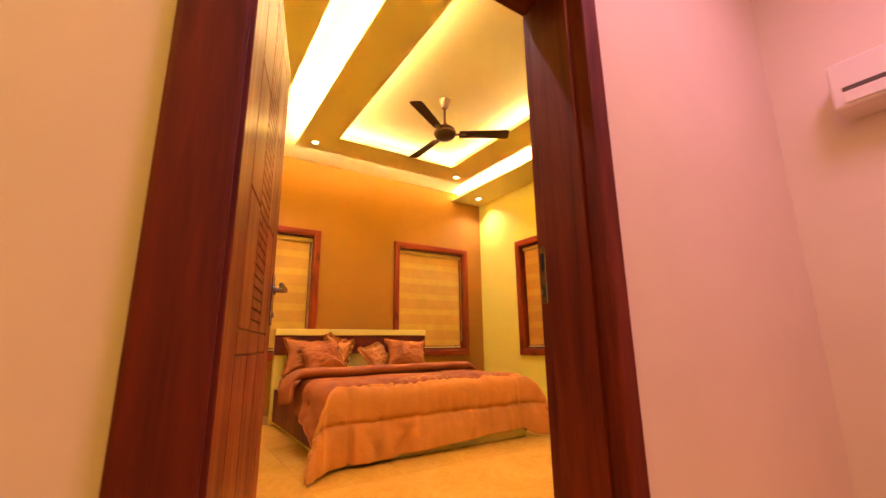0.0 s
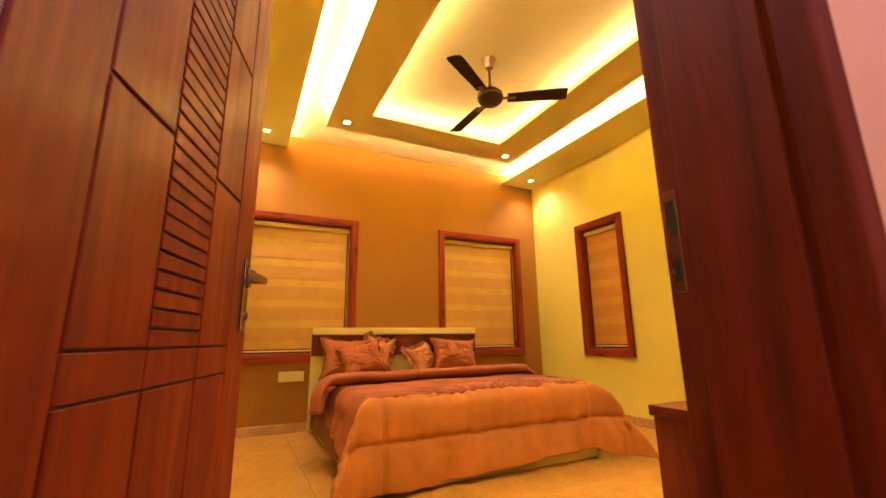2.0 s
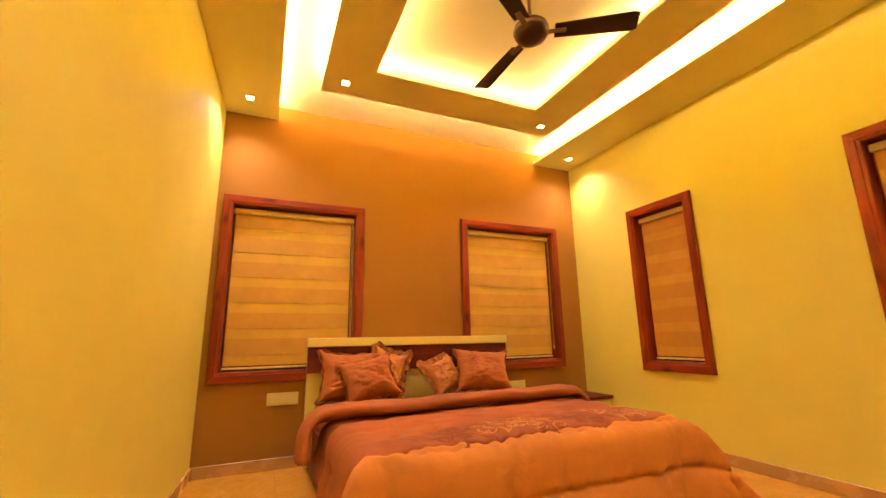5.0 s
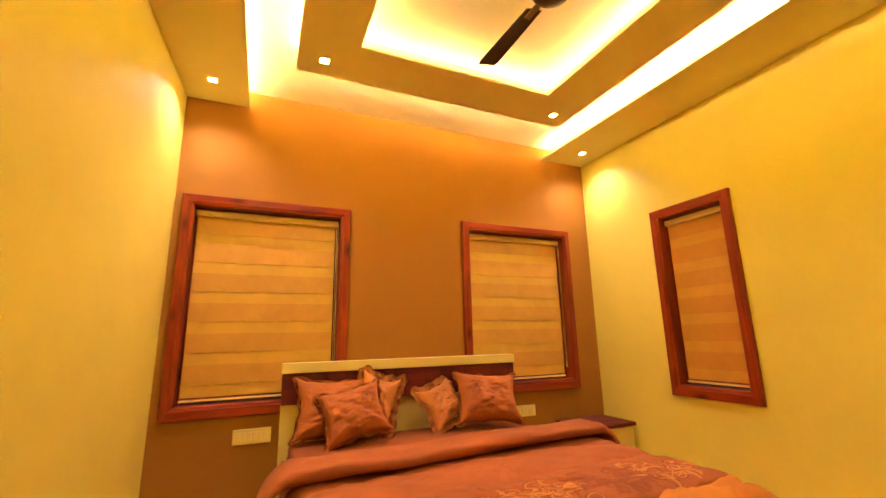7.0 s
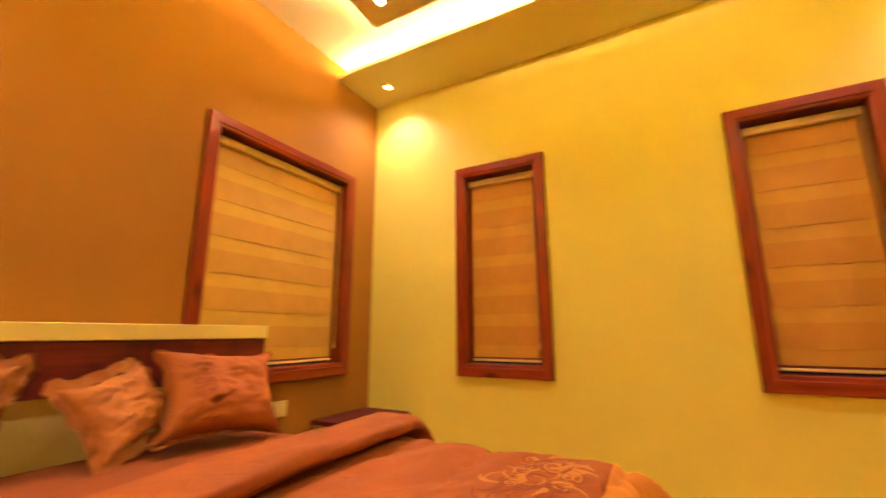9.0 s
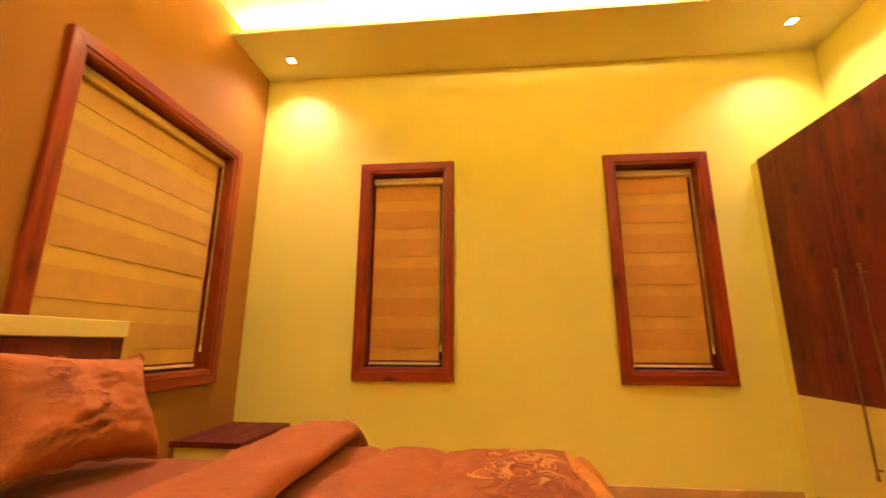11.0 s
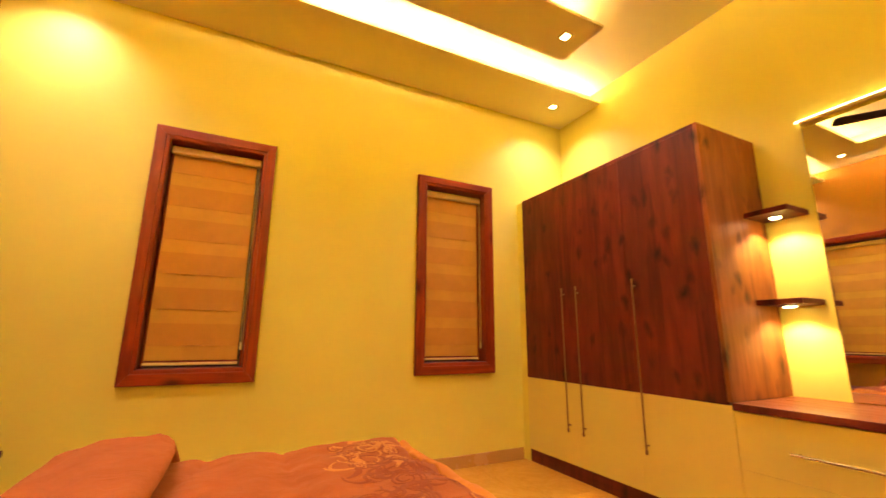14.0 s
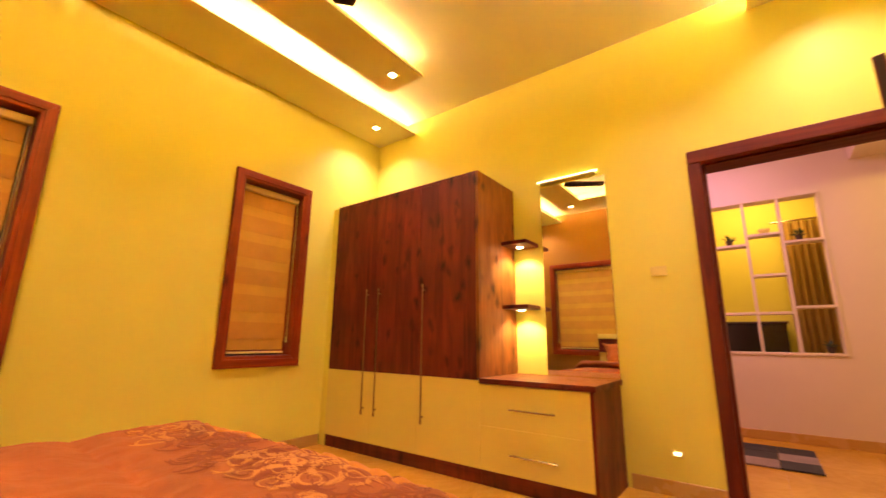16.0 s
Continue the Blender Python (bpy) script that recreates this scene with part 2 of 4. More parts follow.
M_BED, L_BED = side((LX1, BED_Y), (RX1, BED_Y))
M_RIGHT, L_RIGHT = side((RX1, BED_Y), (RX0, DOOR_Y))
M_LEFT, L_LEFT = side((LX0, DOOR_Y), (LX1, BED_Y))
W1, W2 = (1.305 - LX1, 2.487 - LX1), (3.496 - LX1, 4.712 - LX1)
W3, W4 = (BED_Y - 6.417, BED_Y - 5.735), (BED_Y - 4.688, BED_Y - 4.006)
INS = 0.03


def hole(w):
    return (w[0] + INS, w[1] - INS, WZ0 + INS, WZ1 - INS)


wall("wall_north", "taupe painted bedroom wall behind the bed", M_BED, L_BED, 0.22, [hole(W1), hole(W2)], TAUPE)
wall("wall_east", "cream painted bedroom wall with two narrow windows", M_RIGHT, L_RIGHT, 0.22, [hole(W3), hole(W4)], CREAM)
wall("wall_west", "cream painted plain bedroom wall", M_LEFT, L_LEFT, 0.22, [], CREAM)
DX0, DX1, DZ = 1.014, 2.106, 2.085
wall("wall_south", "cream painted bedroom wall with the doorway", pose(0.6, DOOR_Y, 0), RX0 - 0.6, -0.10, [(DX0 + 0.02 - 0.6, DX1 - 0.02 - 0.6, 0, DZ - 0.02)], CREAM)
wall("wall_hall_side", "pale painted hall side of the doorway wall", pose(-2.2, HALL_Y, 0), 8.0, 0.119, [(DX0 + 0.02 + 2.2, DX1 - 0.02 + 2.2, 0, DZ - 0.02)], PINKW)

# ceiling
bm = B()
box(bm, 0.6, DOOR_Y - 0.1, Z_H, 5.4, 7.6, Z_H + 0.12)
solid("ceiling", bm, CEIL, "cream painted bedroom ceiling above the coves", "ceiling", kind="structure")


def cove(name, label, plate, core):
    """A dropped plate with a set-back core above it; the lip between them hides the light strip."""
    bm = B()
    for x0, y0, x1, y1 in plate:
        box(bm, x0, y0, Z_B, x1, y1, Z_B + 0.02)
    for x0, y0, x1, y1 in core:
        box(bm, x0, y0, Z_B + 0.018, x1, y1, Z_H + 0.004)
    return solid(name, bm, CEIL, label, "ceiling", kind="structure")


BXR, BXL = 4.465, 1.68
cove("ceiling_border_east", "dropped cream ceiling border with hidden light strip", [(BXR, DOOR_Y, RX1 + 0.05, BED_Y)], [(BXR + 0.10, DOOR_Y, RX1 + 0.05, BED_Y)])
cove("ceiling_border_west", "dropped cream ceiling border with hidden light strip", [(LX0 - 0.05, DOOR_Y, BXL, BED_Y)], [(LX0 - 0.05, DOOR_Y, BXL - 0.10, BED_Y)])
UX0, UX1, UX2, UX3, UY0, UY1, UY2 = 1.975, 2.34, 3.785, 4.175, 3.875, 6.215, 6.595


def u_slab(bm, g, z0, z1):
    """The U outline drawn in by g, as one slab."""
    pts = ((UX0 + g, UY0 + g), (UX1 - g, UY0 + g), (UX1 - g, UY1 + g), (UX2 + g, UY1 + g), (UX2 + g, UY0 + g), (UX3 - g, UY0 + g), (UX3 - g, UY2 - g), (UX0 + g, UY2 - g))
    f = bm.faces.new([bm.verts.new((x, y, z0)) for x, y in pts])
    r = bmesh.ops.extrude_face_region(bm, geom=[f])
    for v in r["geom"]:
        if isinstance(v, bmesh.types.BMVert):
            v.co.z = z1


bm = B()
u_slab(bm, 0.0, Z_B, Z_B + 0.02)
u_slab(bm, 0.09, Z_B + 0.018, Z_H + 0.004)
solid("ceiling_ring", bm, CEIL, "dropped cream U-shaped ceiling panel lit from behind", "ceiling", kind="structure")


def strip(x0, y0, x1, y1, material):
    bm = B()
    box(bm, x0, y0, Z_B + 0.024, x1, y1, Z_B + 0.034)
    return solid("led_strip", bm, material, "thin warm light strip hidden on a ceiling ledge", "light strip", group="cove light strips")


strip(BXR + 0.07, DOOR_Y + 0.02, BXR + 0.08, BED_Y - 0.02, STRIP)
strip(BXL - 0.08, DOOR_Y + 0.02, BXL - 0.07, BED_Y - 0.02, STRIP)
strip(UX1 - 0.07, UY0 + 0.1, UX1 - 0.06, UY1 + 0.06, STRIPT)
strip(UX2 + 0.06, UY0 + 0.1, UX2 + 0.07, UY1 + 0.06, STRIPT)
strip(UX1 - 0.06, UY1 + 0.06, UX2 + 0.06, UY1 + 0.07, STRIPT)
strip(UX0 + 0.07, UY2 - 0.07, UX3 - 0.07, UY2 - 0.06, STRIPS)
strip(UX0 + 0.06, UY0 + 0.1, UX0 + 0.07, UY2 - 0.08, STRIPS)
strip(UX3 - 0.07, UY0 + 0.1, UX3 - 0.06, UY2 - 0.08, STRIPS)


def downlight(x, y):
    t = thing("downlight", "small square recessed ceiling downlight, switched on", "downlight", pose(x, y, Z_B), "ceiling downlights")
    bm = B()
    for a, b, c, d in ((-0.040, -0.040, 0.040, -0.026), (-0.040, 0.026, 0.040, 0.040), (-0.040, -0.026, -0.026, 0.026), (0.026, -0.026, 0.040, 0.026)):
        box(bm, a, b, -0.006, c, d, 0.0, 0.001, 1)
    part("trim_ring", bm, PLASTIC, t)
    bm = B()
    box(bm, -0.026, -0.026, -0.003, 0.026, 0.026, 0.0)
    part("lens", bm, LENS, t, "glowing lens")
    lamp("downlight_beam", "SPOT", pose(x, y, Z_B - 0.012), 35, SPOT, 0.03, spot=127)
    return t


for p in ((1.45, 6.92), (4.755, 6.93), (4.69, 3.52), (1.36, 3.56), (2.144, 6.425), (4.0, 6.43), (3.965, 4.04), (2.15, 4.04)):
    downlight(*p)

# floors
bm = B()
box(bm, -2.2, -0.6, -0.15, 5.4, 7.5, -0.006)
solid("floor", bm, GROUT, "polished cream marble tile floor", "floor", kind="structure")

# hall shell
HW, HE = 1.0, 3.62
bm = B()
box(bm, -2.2, -0.6, 3.0, 5.4, HALL_Y, 3.12)
solid("ceiling_hall", bm, CEIL, "plain hall ceiling", "ceiling", kind="structure")
wall("wall_hall_west", "pale painted hall wall", pose(-2.2, -0.6, 0, 0, 0, 90), 3.6, 0.15, [], PINKW)
wall("wall_hall_east", "pink lit hall wall", pose(HE, -0.6, 0, 0, 0, 90), 3.56, -0.15, [], PINKW)
NX0, NX1, NZ0, NZ1 = 1.25, 2.40, 0.77, 2.31
wall("wall_hall_south", "pink lit hall wall with an open display partition", pose(-2.2, HW, 0), HE + 2.2, -0.12, [(NX0 + 2.2, NX1 + 2.2, NZ0, NZ1)], PINKW)
wall("wall_room_beyond", "cream wall of the room beyond the partition", pose(-2.2, -0.45, 0), HE + 2.2, -0.15, [], CREAM)
bm = B()
box(bm, -2.2, HW, 2.56, 1.0, HW + 0.35, 3.0)
solid("beam_hall", bm, PINKW, "painted ceiling beam over the hall", "beam", kind="structure")
lamp("hall_pink_light", "AREA", pose(2.35, 1.95, 2.92), 14.5, PINK, 1.0, 0.4)
lamp("hall_warm_light", "AREA", pose(-0.1, 2.05, 2.92), 13.5, (1.0, 0.66, 0.12), 0.6, 0.3)
lamp("beyond_warm_light", "AREA", pose(1.8, 0.2, 2.9), 15, (1.0, 0.56, 0.20), 0.8, 0.3)

# ---- windows and blinds ----
def mitred(p, q, r, s_):
    """One frame member with mitred ends: outer edge p to q, inner edge r to s_, with a stepped and eased face."""
    cx, cz = (p[0] + q[0] + r[0] + s_[0]) / 4, (p[1] + q[1] + r[1] + s_[1]) / 4

    def mix(a, b, k):
        return (a[0] + (b[0] - a[0]) * k, a[1] + (b[1] - a[1]) * k)
    bm = B()
    rings = []
    for k, y in ((0.0, 0.006), (0.0, -0.026), (0.06, -0.032), (0.70, -0.032), (0.74, -0.025), (0.94, -0.023), (1.0, -0.016), (1.0, 0.13), (0.0, 0.13)):
        a, b = mix(p, s_, k), mix(q, r, k)
        rings.append([bm.verts.new((c[0] + (cx - c[0]) * 0.0008, y, c[1] + (cz - c[1]) * 0.0008)) for c in (a, b)])
    for a, b in zip(rings, rings[1:] + rings[:1]):
        bm.faces.new((a[0], a[1], b[1], b[0]))
    for j in (0, 1):
        bm.faces.new([a[j] for a in rings])
    return bm


def window(name, label, m, w, blind_label, band_a, band_b):
    x0, x1, z0, z1 = w[0], w[1], WZ0, WZ1
    f = 0.078
    t = thing(name, label, "window", m, kind="structure")
    fb = 0.088
    ix0, ix1, iz0, iz1 = x0 + f, x1 - f, z0 + fb, z1 - f
    outer = ((x0, z0), (x1, z0), (x1, z1), (x0, z1))
    inner = ((ix0, iz0), (ix1, iz0), (ix1, iz1), (ix0, iz1))
    for k in range(4):
        rail = k % 2 == 0
        part("frame_rail" if rail else "frame_stile", mitred(outer[k], outer[(k + 1) % 4], inner[(k + 1) % 4], inner[k]), TEAKX if rail else TEAK, t)
    for a, b in ((ix0, ix0 + 0.014), (ix1 - 0.014, ix1)):
        part("rebate", box(B(), a, 0.085, iz0, b, 0.13, iz1, 0.002, 1), TEAK, t)
    bm = B()
    box(bm, ix0, 0.115, iz0, ix1, 0.12, iz1)
    part("pane", bm, GLASS, t, "dark night-time window glass")
    # blind hung inside the frame
    r = thing("zebra_blind", blind_label, "blind", m, "zebra blinds")
    bx0, bx1 = ix0 + 0.018, ix1 - 0.030
    part("cassette", box(B(), ix0 + 0.004, 0.034, iz1 - 0.066, ix1 - 0.004, 0.080, iz1 - 0.014, 0.012, 3), CASS, r, "glossy cream cassette, coloured as shaded by the frame", smooth=False)
    top = iz1 - 0.066
    zs, per = iz0 + 0.039, 0.212
    edges = []
    q = zs + 0.085
    while q < top:
        edges.append(q)
        q += per
    lo = zs
    for q in edges + [top + per]:
        hi = min(q, top)
        mid = max(lo, min(hi, q - 0.082))
        if mid > lo + 0.004:
            part("fabric_band", box(B(), bx0, 0.062, lo, bx1, 0.066, mid), band_a, r)
        if hi > mid + 0.004:
            part("sheer_band", box(B(), bx0, 0.0645, mid, bx1, 0.068, hi), band_b, r)
        if q < top:
            part("band_fold", box(B(), bx0, 0.0612, hi - 0.001, bx1, 0.066, hi + 0.003, 0.0008, 1), band_a, r)
        lo = hi
    part("bottom_bar", box(B(), bx0 - 0.004, 0.054, iz0 + 0.014, bx1 + 0.004, 0.074, iz0 + 0.030, 0.004), PLASTIC, r)
    part("bottom_rail", box(B(), bx0 - 0.004, 0.058, iz0 + 0.031, bx1 + 0.004, 0.072, iz0 + 0.038), TEAKX, r)
    bm = B()
    for dx in (-0.006, 0.006):
        cyl(bm, (bx1 + 0.014 + dx, 0.040, iz0 + 0.11), (bx1 + 0.014 + dx, 0.040, top), 0.0016, 6)
    part("chain", bm, PLASTIC, r)
    bm = cyl(B(), (bx1 + 0.014, 0.040, iz0 + 0.10), (bx1 + 0.014, 0.040, iz0 + 0.145), 0.008, 10, 0.005)
    part("chain_weight", bm, PLASTIC, r)


WIDE = "tan and cream zebra roller blind lowered in wide window"
SLIM = "tan and cream zebra roller blind lowered in narrow window"
window("window_1", "wide teak-framed window beside the headboard", M_BED, W1, WIDE, BLINDA, BLINDB)
window("window_2", "wide teak-framed window near the room corner", M_BED, W2, WIDE, BLINDA, BLINDB)
window("window_3", "narrow teak-framed window beside the nightstand", M_RIGHT, W3, SLIM, SLIMA, SLIMB)
window("window_4", "narrow teak-framed window beside the wardrobe", M_RIGHT, W4, SLIM, SLIMA, SLIMB)


# ---- skirting ----
def skirting(m, x0, x1, h=0.085):
    bm = box(B(), x0, -0.012, 0.0, x1, -0.0005, h, 0.003, 1)
    solid("baseboard", bm, SKIRT, "polished beige tile skirting along the wall", "skirting", m, kind="structure")


skirting(M_BED, 0.013, L_BED - 0.013)
skirting(M_RIGHT, 0.0, L_RIGHT - 0.56)
skirting(M_LEFT, 0.0, L_LEFT)
skirting(pose(2.60, DOOR_Y, 0, 0, 0, 180), 0.0, 2.60 - DX1)
skirting(pose(HE, HW, 0, 0, 0, 180), 0.013, HE + 2.2)
skirting(pose(-2.2, HALL_Y, 0), 0.0, DX0 + 2.2)
skirting(pose(-2.2, HALL_Y, 0), DX1 + 2.2, HE + 2.2 - 0.013)
skirting(pose(HE, HALL_Y, 0, 0, 0, -90), 0.0, HALL_Y - HW)

# ---- doorway ----
fr = thing("door_frame", "dark red varnished teak door frame", "door frame", kind="structure")
FY0, FY1, FW = HALL_Y - 0.022, DOOR_Y + 0.018, 0.088
FL, FR = 0.104, 0.074
for a, b, s_ in ((DX0, DX0 + FL, 1), (DX1 - FR, DX1, -1)):
    part("jamb", box(B(), a, FY0, 0.0, b, FY1, DZ - FW, 0.009, 3), JAMB, fr)
    e = b if s_ > 0 else a
    part("door_stop", box(B(), min(e, e + s_ * 0.014), FY0 + 0.055, 0.0, max(e, e + s_ * 0.014), FY1 - 0.05, DZ - FW, 0.004), JAMB, fr)
part("head", box(B(), DX0, FY0, DZ - FW + 0.001, DX1, FY1, DZ, 0.009, 3), JAMBX, fr)
part("head_stop", box(B(), DX0 + FL + 0.015, FY0 + 0.055, DZ - FW - 0.013, DX1 - FR - 0.015, FY1 - 0.05, DZ - FW, 0.004), JAMBX, fr)
bm = box(B(), DX1 - FR - 0.002, FY1 - 0.034, 0.93, DX1 - FR + 0.001, FY1 - 0.012, 1.11, 0.0008, 1)
plate = part("strike_plate", bm, CHROME, fr, "steel strike plate")
for z0, z1 in ((0.95, 0.985), (1.03, 1.09)):
    part("latch_hole", box(B(), DX1 - FR - 0.003, FY1 - 0.030, z0, DX1 - FR - 0.0015, FY1 - 0.018, z1), BLACK, plate)
for z in (0.22, 1.12, 1.858):
    bm = cyl(B(), (DX0 + FL + 0.006, FY1 - 0.002, z), (DX0 + FL + 0.006, FY1 - 0.002, z + 0.10), 0.007, 10)
    box(bm, DX0 + FL - 0.001, FY1 - 0.04, z, DX0 + FL + 0.003, FY1 - 0.004, z + 0.10)
    part("hinge", bm, CHROME, fr, "steel butt hinge")

leaf = thing("door_leaf", "open varnished teak door leaf with grooved panels and louvred strip", "door", pose(1.132, 3.203, 0, 0, 0, 73.5))
LW, LH, TH = 0.808, 1.985, 0.019
part("core", box(B(), 0, -TH + 0.005, 0.008, LW, TH - 0.005, LH, 0.002, 1), GROOVE, leaf)
part("hinge_edge", box(B(), -0.0042, -TH + 0.001, 0.008, -0.0025, TH - 0.001, LH), JAMB, leaf)
for z in (0.22, 1.12, 1.858):
    plate = part("hinge_plate", box(B(), -0.0062, -0.016, z, -0.0043, 0.016, z + 0.118, 0.0006, 1), CHROME, leaf, "steel hinge plate")
    for zz in (0.02, 0.06, 0.10):
        for yy in (-0.008, 0.008):
            part("screw", cyl(B(), (-0.0068, yy, z + zz), (-0.006, yy, z + zz), 0.0035, 8), HANDLE, plate)
COLS = ((0.145, 0.325), (0.515, 0.682))
for sgn in (-1, 1):
    y0, y1 = (-TH, -TH + 0.007) if sgn < 0 else (TH - 0.007, TH)

    def slab(name, u0, z0, u1, z1, material=DOORW, g=0.0028, r=0.002):
        part(name, box(B(), u0 + g, y0, z0 + g, u1 - g, y1, z1 - g, r, 1), material, leaf)
    slab("stile", -0.002, 0.005, 0.145, LH + 0.002, g=0.0015)
    slab("stile", 0.682, 0.005, LW + 0.002, LH + 0.002, g=0.0015)
    for u0, u1 in COLS:
        for z0, z1 in ((0.12, 0.79), (0.85, 1.205), (1.205, 1.565), (1.565, 1.88)):
            slab("panel", u0, z0, u1, z1)
        slab("rail", u0, 0.005, u1, 0.12, g=0.0012)
        slab("rail", u0, 0.79, u1, 0.85, g=0.0012)
        slab("rail", u0, 1.88, u1, LH + 0.002)
    slab("centre_panel", 0.325, 0.005, 0.515, 0.79)
    slab("centre_rail", 0.325, 0.79, 0.515, 0.85, g=0.0012)
    slab("centre_rail", 0.325, 1.88, 0.515, LH + 0.002)
    n = 33
    for k in range(n):
        z0 = 0.85 + 1.03 * k / n
        slab("louvre_slat", 0.325, z0, 0.515, z0 + 1.03 / n, g=0.0024, r=0.0015)
for sgn in (-1, 1):
    yo = sgn * TH
    lock = part("lock_plate", box(B(), 0.750, min(yo, yo + sgn * 0.007), 0.885, 0.786, max(yo, yo + sgn * 0.007), 1.075, 0.003, 2), CHROME, leaf, "brushed steel lock plate")
    bm = cyl(B(), (0.768, yo, 1.018), (0.768, yo + sgn * 0.048, 1.018), 0.010, 14)
    cyl(bm, (0.768, yo, 1.018), (0.768, yo + sgn * 0.014, 1.018), 0.019, 18)
    part("lever_neck", bm, CHROME, lock)
    bm = box(B(), 0.648, yo + sgn * 0.049 - 0.007, 1.008, 0.780, yo + sgn * 0.049 + 0.007, 1.028, 0.006, 3)
    for v in bm.verts:
        k = max(0.0, (0.74 - v.co.x) / 0.09)
        v.co.y -= sgn * 0.007 * k * k
        v.co.z += 0.004 * k
    part("lever", bm, CHROME, lock)
    bm = cyl(B(), (0.768, yo, 0.925), (0.768, yo + sgn * 0.013, 0.925), 0.011, 16)
    box(bm, 0.7665, min(yo, yo + sgn * 0.0135), 0.915, 0.7695, max(yo, yo + sgn * 0.0135), 0.935)
    part("key_cylinder", bm, HANDLE, lock, "dark steel key cylinder")
part("edge_plate", box(B(), LW + 0.0012, -0.011, 0.90, LW + 0.0035, 0.011, 1.10, 0.0008, 1), CHROME, leaf)


# ---- ceiling fan ----
fan = thing("ceiling_fan", "dark brown three-blade ceiling fan at rest", "ceiling fan", pose(3.014, 5.205, 0))
bm = cyl(B(), (0, 0, 3.00), (0, 0, 3.079), 0.030, 24, 0.058)
part("canopy", bm, FANM, fan, "bronze ceiling canopy", smooth=False)
part("down_rod", cyl(B(), (0, 0, 2.77), (0, 0, 3.01), 0.011, 14), FANM, fan)
part("lower_cup", cyl(B(), (0, 0, 2.785), (0, 0, 2.84), 0.045, 20, 0.018), FANM, fan)


def lathe(profile, seg=28):
    bm = B()
    rings = []
    for r, z in profile:
        rings.append([bm.verts.new((r * math.cos(2 * math.pi * k / seg), r * math.sin(2 * math.pi * k / seg), z)) for k in range(seg)])
    for a, b in zip(rings, rings[1:]):
        for k in range(seg):
            bm.faces.new((a[k], a[(k + 1) % seg], b[(k + 1) % seg], b[k]))
    bm.faces.new(rings[0])
    bm.faces.new(rings[-1])
    return bm


part("motor", lathe([(0.03, 2.795), (0.075, 2.790), (0.098, 2.765), (0.102, 2.735), (0.098, 2.712), (0.080, 2.690), (0.045, 2.676), (0.012, 2.672)]), FANB, fan, smooth=True)
part("motor_band", lathe([(0.1005, 2.748), (0.1045, 2.745), (0.1045, 2.730), (0.1005, 2.727)]), FANM, fan, "bronze trim band")
for ang in (-32.0, 91.5, 213.0):
    rot = pose(0, 0, 2.725, 0, 0, ang)
    bm = B()
    box(bm, 0.085, -0.018, -0.006, 0.20, 0.018, 0.002, 0.003, 1)
    bm.transform(rot)
    arm = part("blade_arm", bm, FANM, fan)
    bm = B()
    n = 14
    up = []
    for k in range(n + 1):
        u = 0.135 + 0.465 * k / n
        hw = 0.048 + 0.018 * k / n
        if k == n:
            hw -= 0.012
        tw = math.radians(-12)
        row = [bm.verts.new((u, c * hw * math.cos(tw), c * hw * math.sin(tw) + 0.004 * (1 - c * c))) for c in (-1, -0.5, 0, 0.5, 1)]
        up.append(row)
    for a, b in zip(up, up[1:]):
        for j in range(4):
            bm.faces.new((a[j], a[j + 1], b[j + 1], b[j]))
    bmesh.ops.solidify(bm, geom=bm.faces[:], thickness=0.006)
    bm.transform(rot)
    part("blade", bm, FANB, fan)

# ---- wardrobe wall ----
WY = 3.732
WBK = DOOR_Y + 0.002
WX0, WX1 = 3.362, 4.91
ward = thing("wardrobe", "tall three-door wardrobe in knotted brown and cream laminate", "wardrobe")
bm = B()
box(bm, WX0 + 0.02, WBK, 0.09, WX1, WY - 0.022, 2.07)
part("carcass", bm, SLOT, ward)
# same laminate as the doors, with the shelf lamps' light in its colour
part("side_panel", box(B(), WX0, WBK, 0.637, WX0 + 0.022, WY, 2.09, 0.0015, 1), ENDW, ward, "brown laminate end panel, coloured as lit by the puck lamps")
part("top_panel", box(B(), WX0 + 0.0235, WBK, 2.068, WX1, WY, 2.091, 0.0015, 1), LAMIX, ward)
part("plinth", box(B(), WX0 + 0.0, WBK, 0.0, WX1, WY - 0.012, 0.088, 0.001, 1), LAMIX, ward, "dark brown plinth")
part("filler_strip", box(B(), WX1 + 0.0005, WBK, 0.0, RX0 + 0.001, WY - 0.004, 2.085, 0.001, 1), CREAM, ward, "cream filler strip against the wall")
DOORS = ((WX0 + 0.0235, 3.895), (3.895, 4.378), (4.378, WX1))
for n, (a, b) in enumerate(DOORS):
    d = part("door", box(B(), a + 0.0004, WY - 0.020, 0.622, b - 0.0004, WY, 2.067, 0.001, 1), LAMI, ward, "brown knotted laminate upper door face")
    lo = part("lower_face", box(B(), a + (0.0004 if n else -0.023), WY - 0.020, 0.092, b - 0.0004, WY, 0.621, 0.001, 1), WHITE, d, "cream laminate lower door face")
    hx = {0: 3.838, 1: 4.308, 2: 4.448}[n]
    bm = cyl(B(), (hx, WY + 0.026, 0.305), (hx, WY + 0.026, 1.278), 0.005, 12)
    for z in (0.345, 1.24):
        cyl(bm, (hx, WY - 0.001, z), (hx, WY + 0.026, z), 0.005, 10)
    for z in (0.300, 1.262):
        cyl(bm, (hx, WY + 0.026, z), (hx, WY + 0.026, z + 0.022), 0.0075, 12)
    part("handle", bm, HANDLE, d, "long dark steel bar handle")

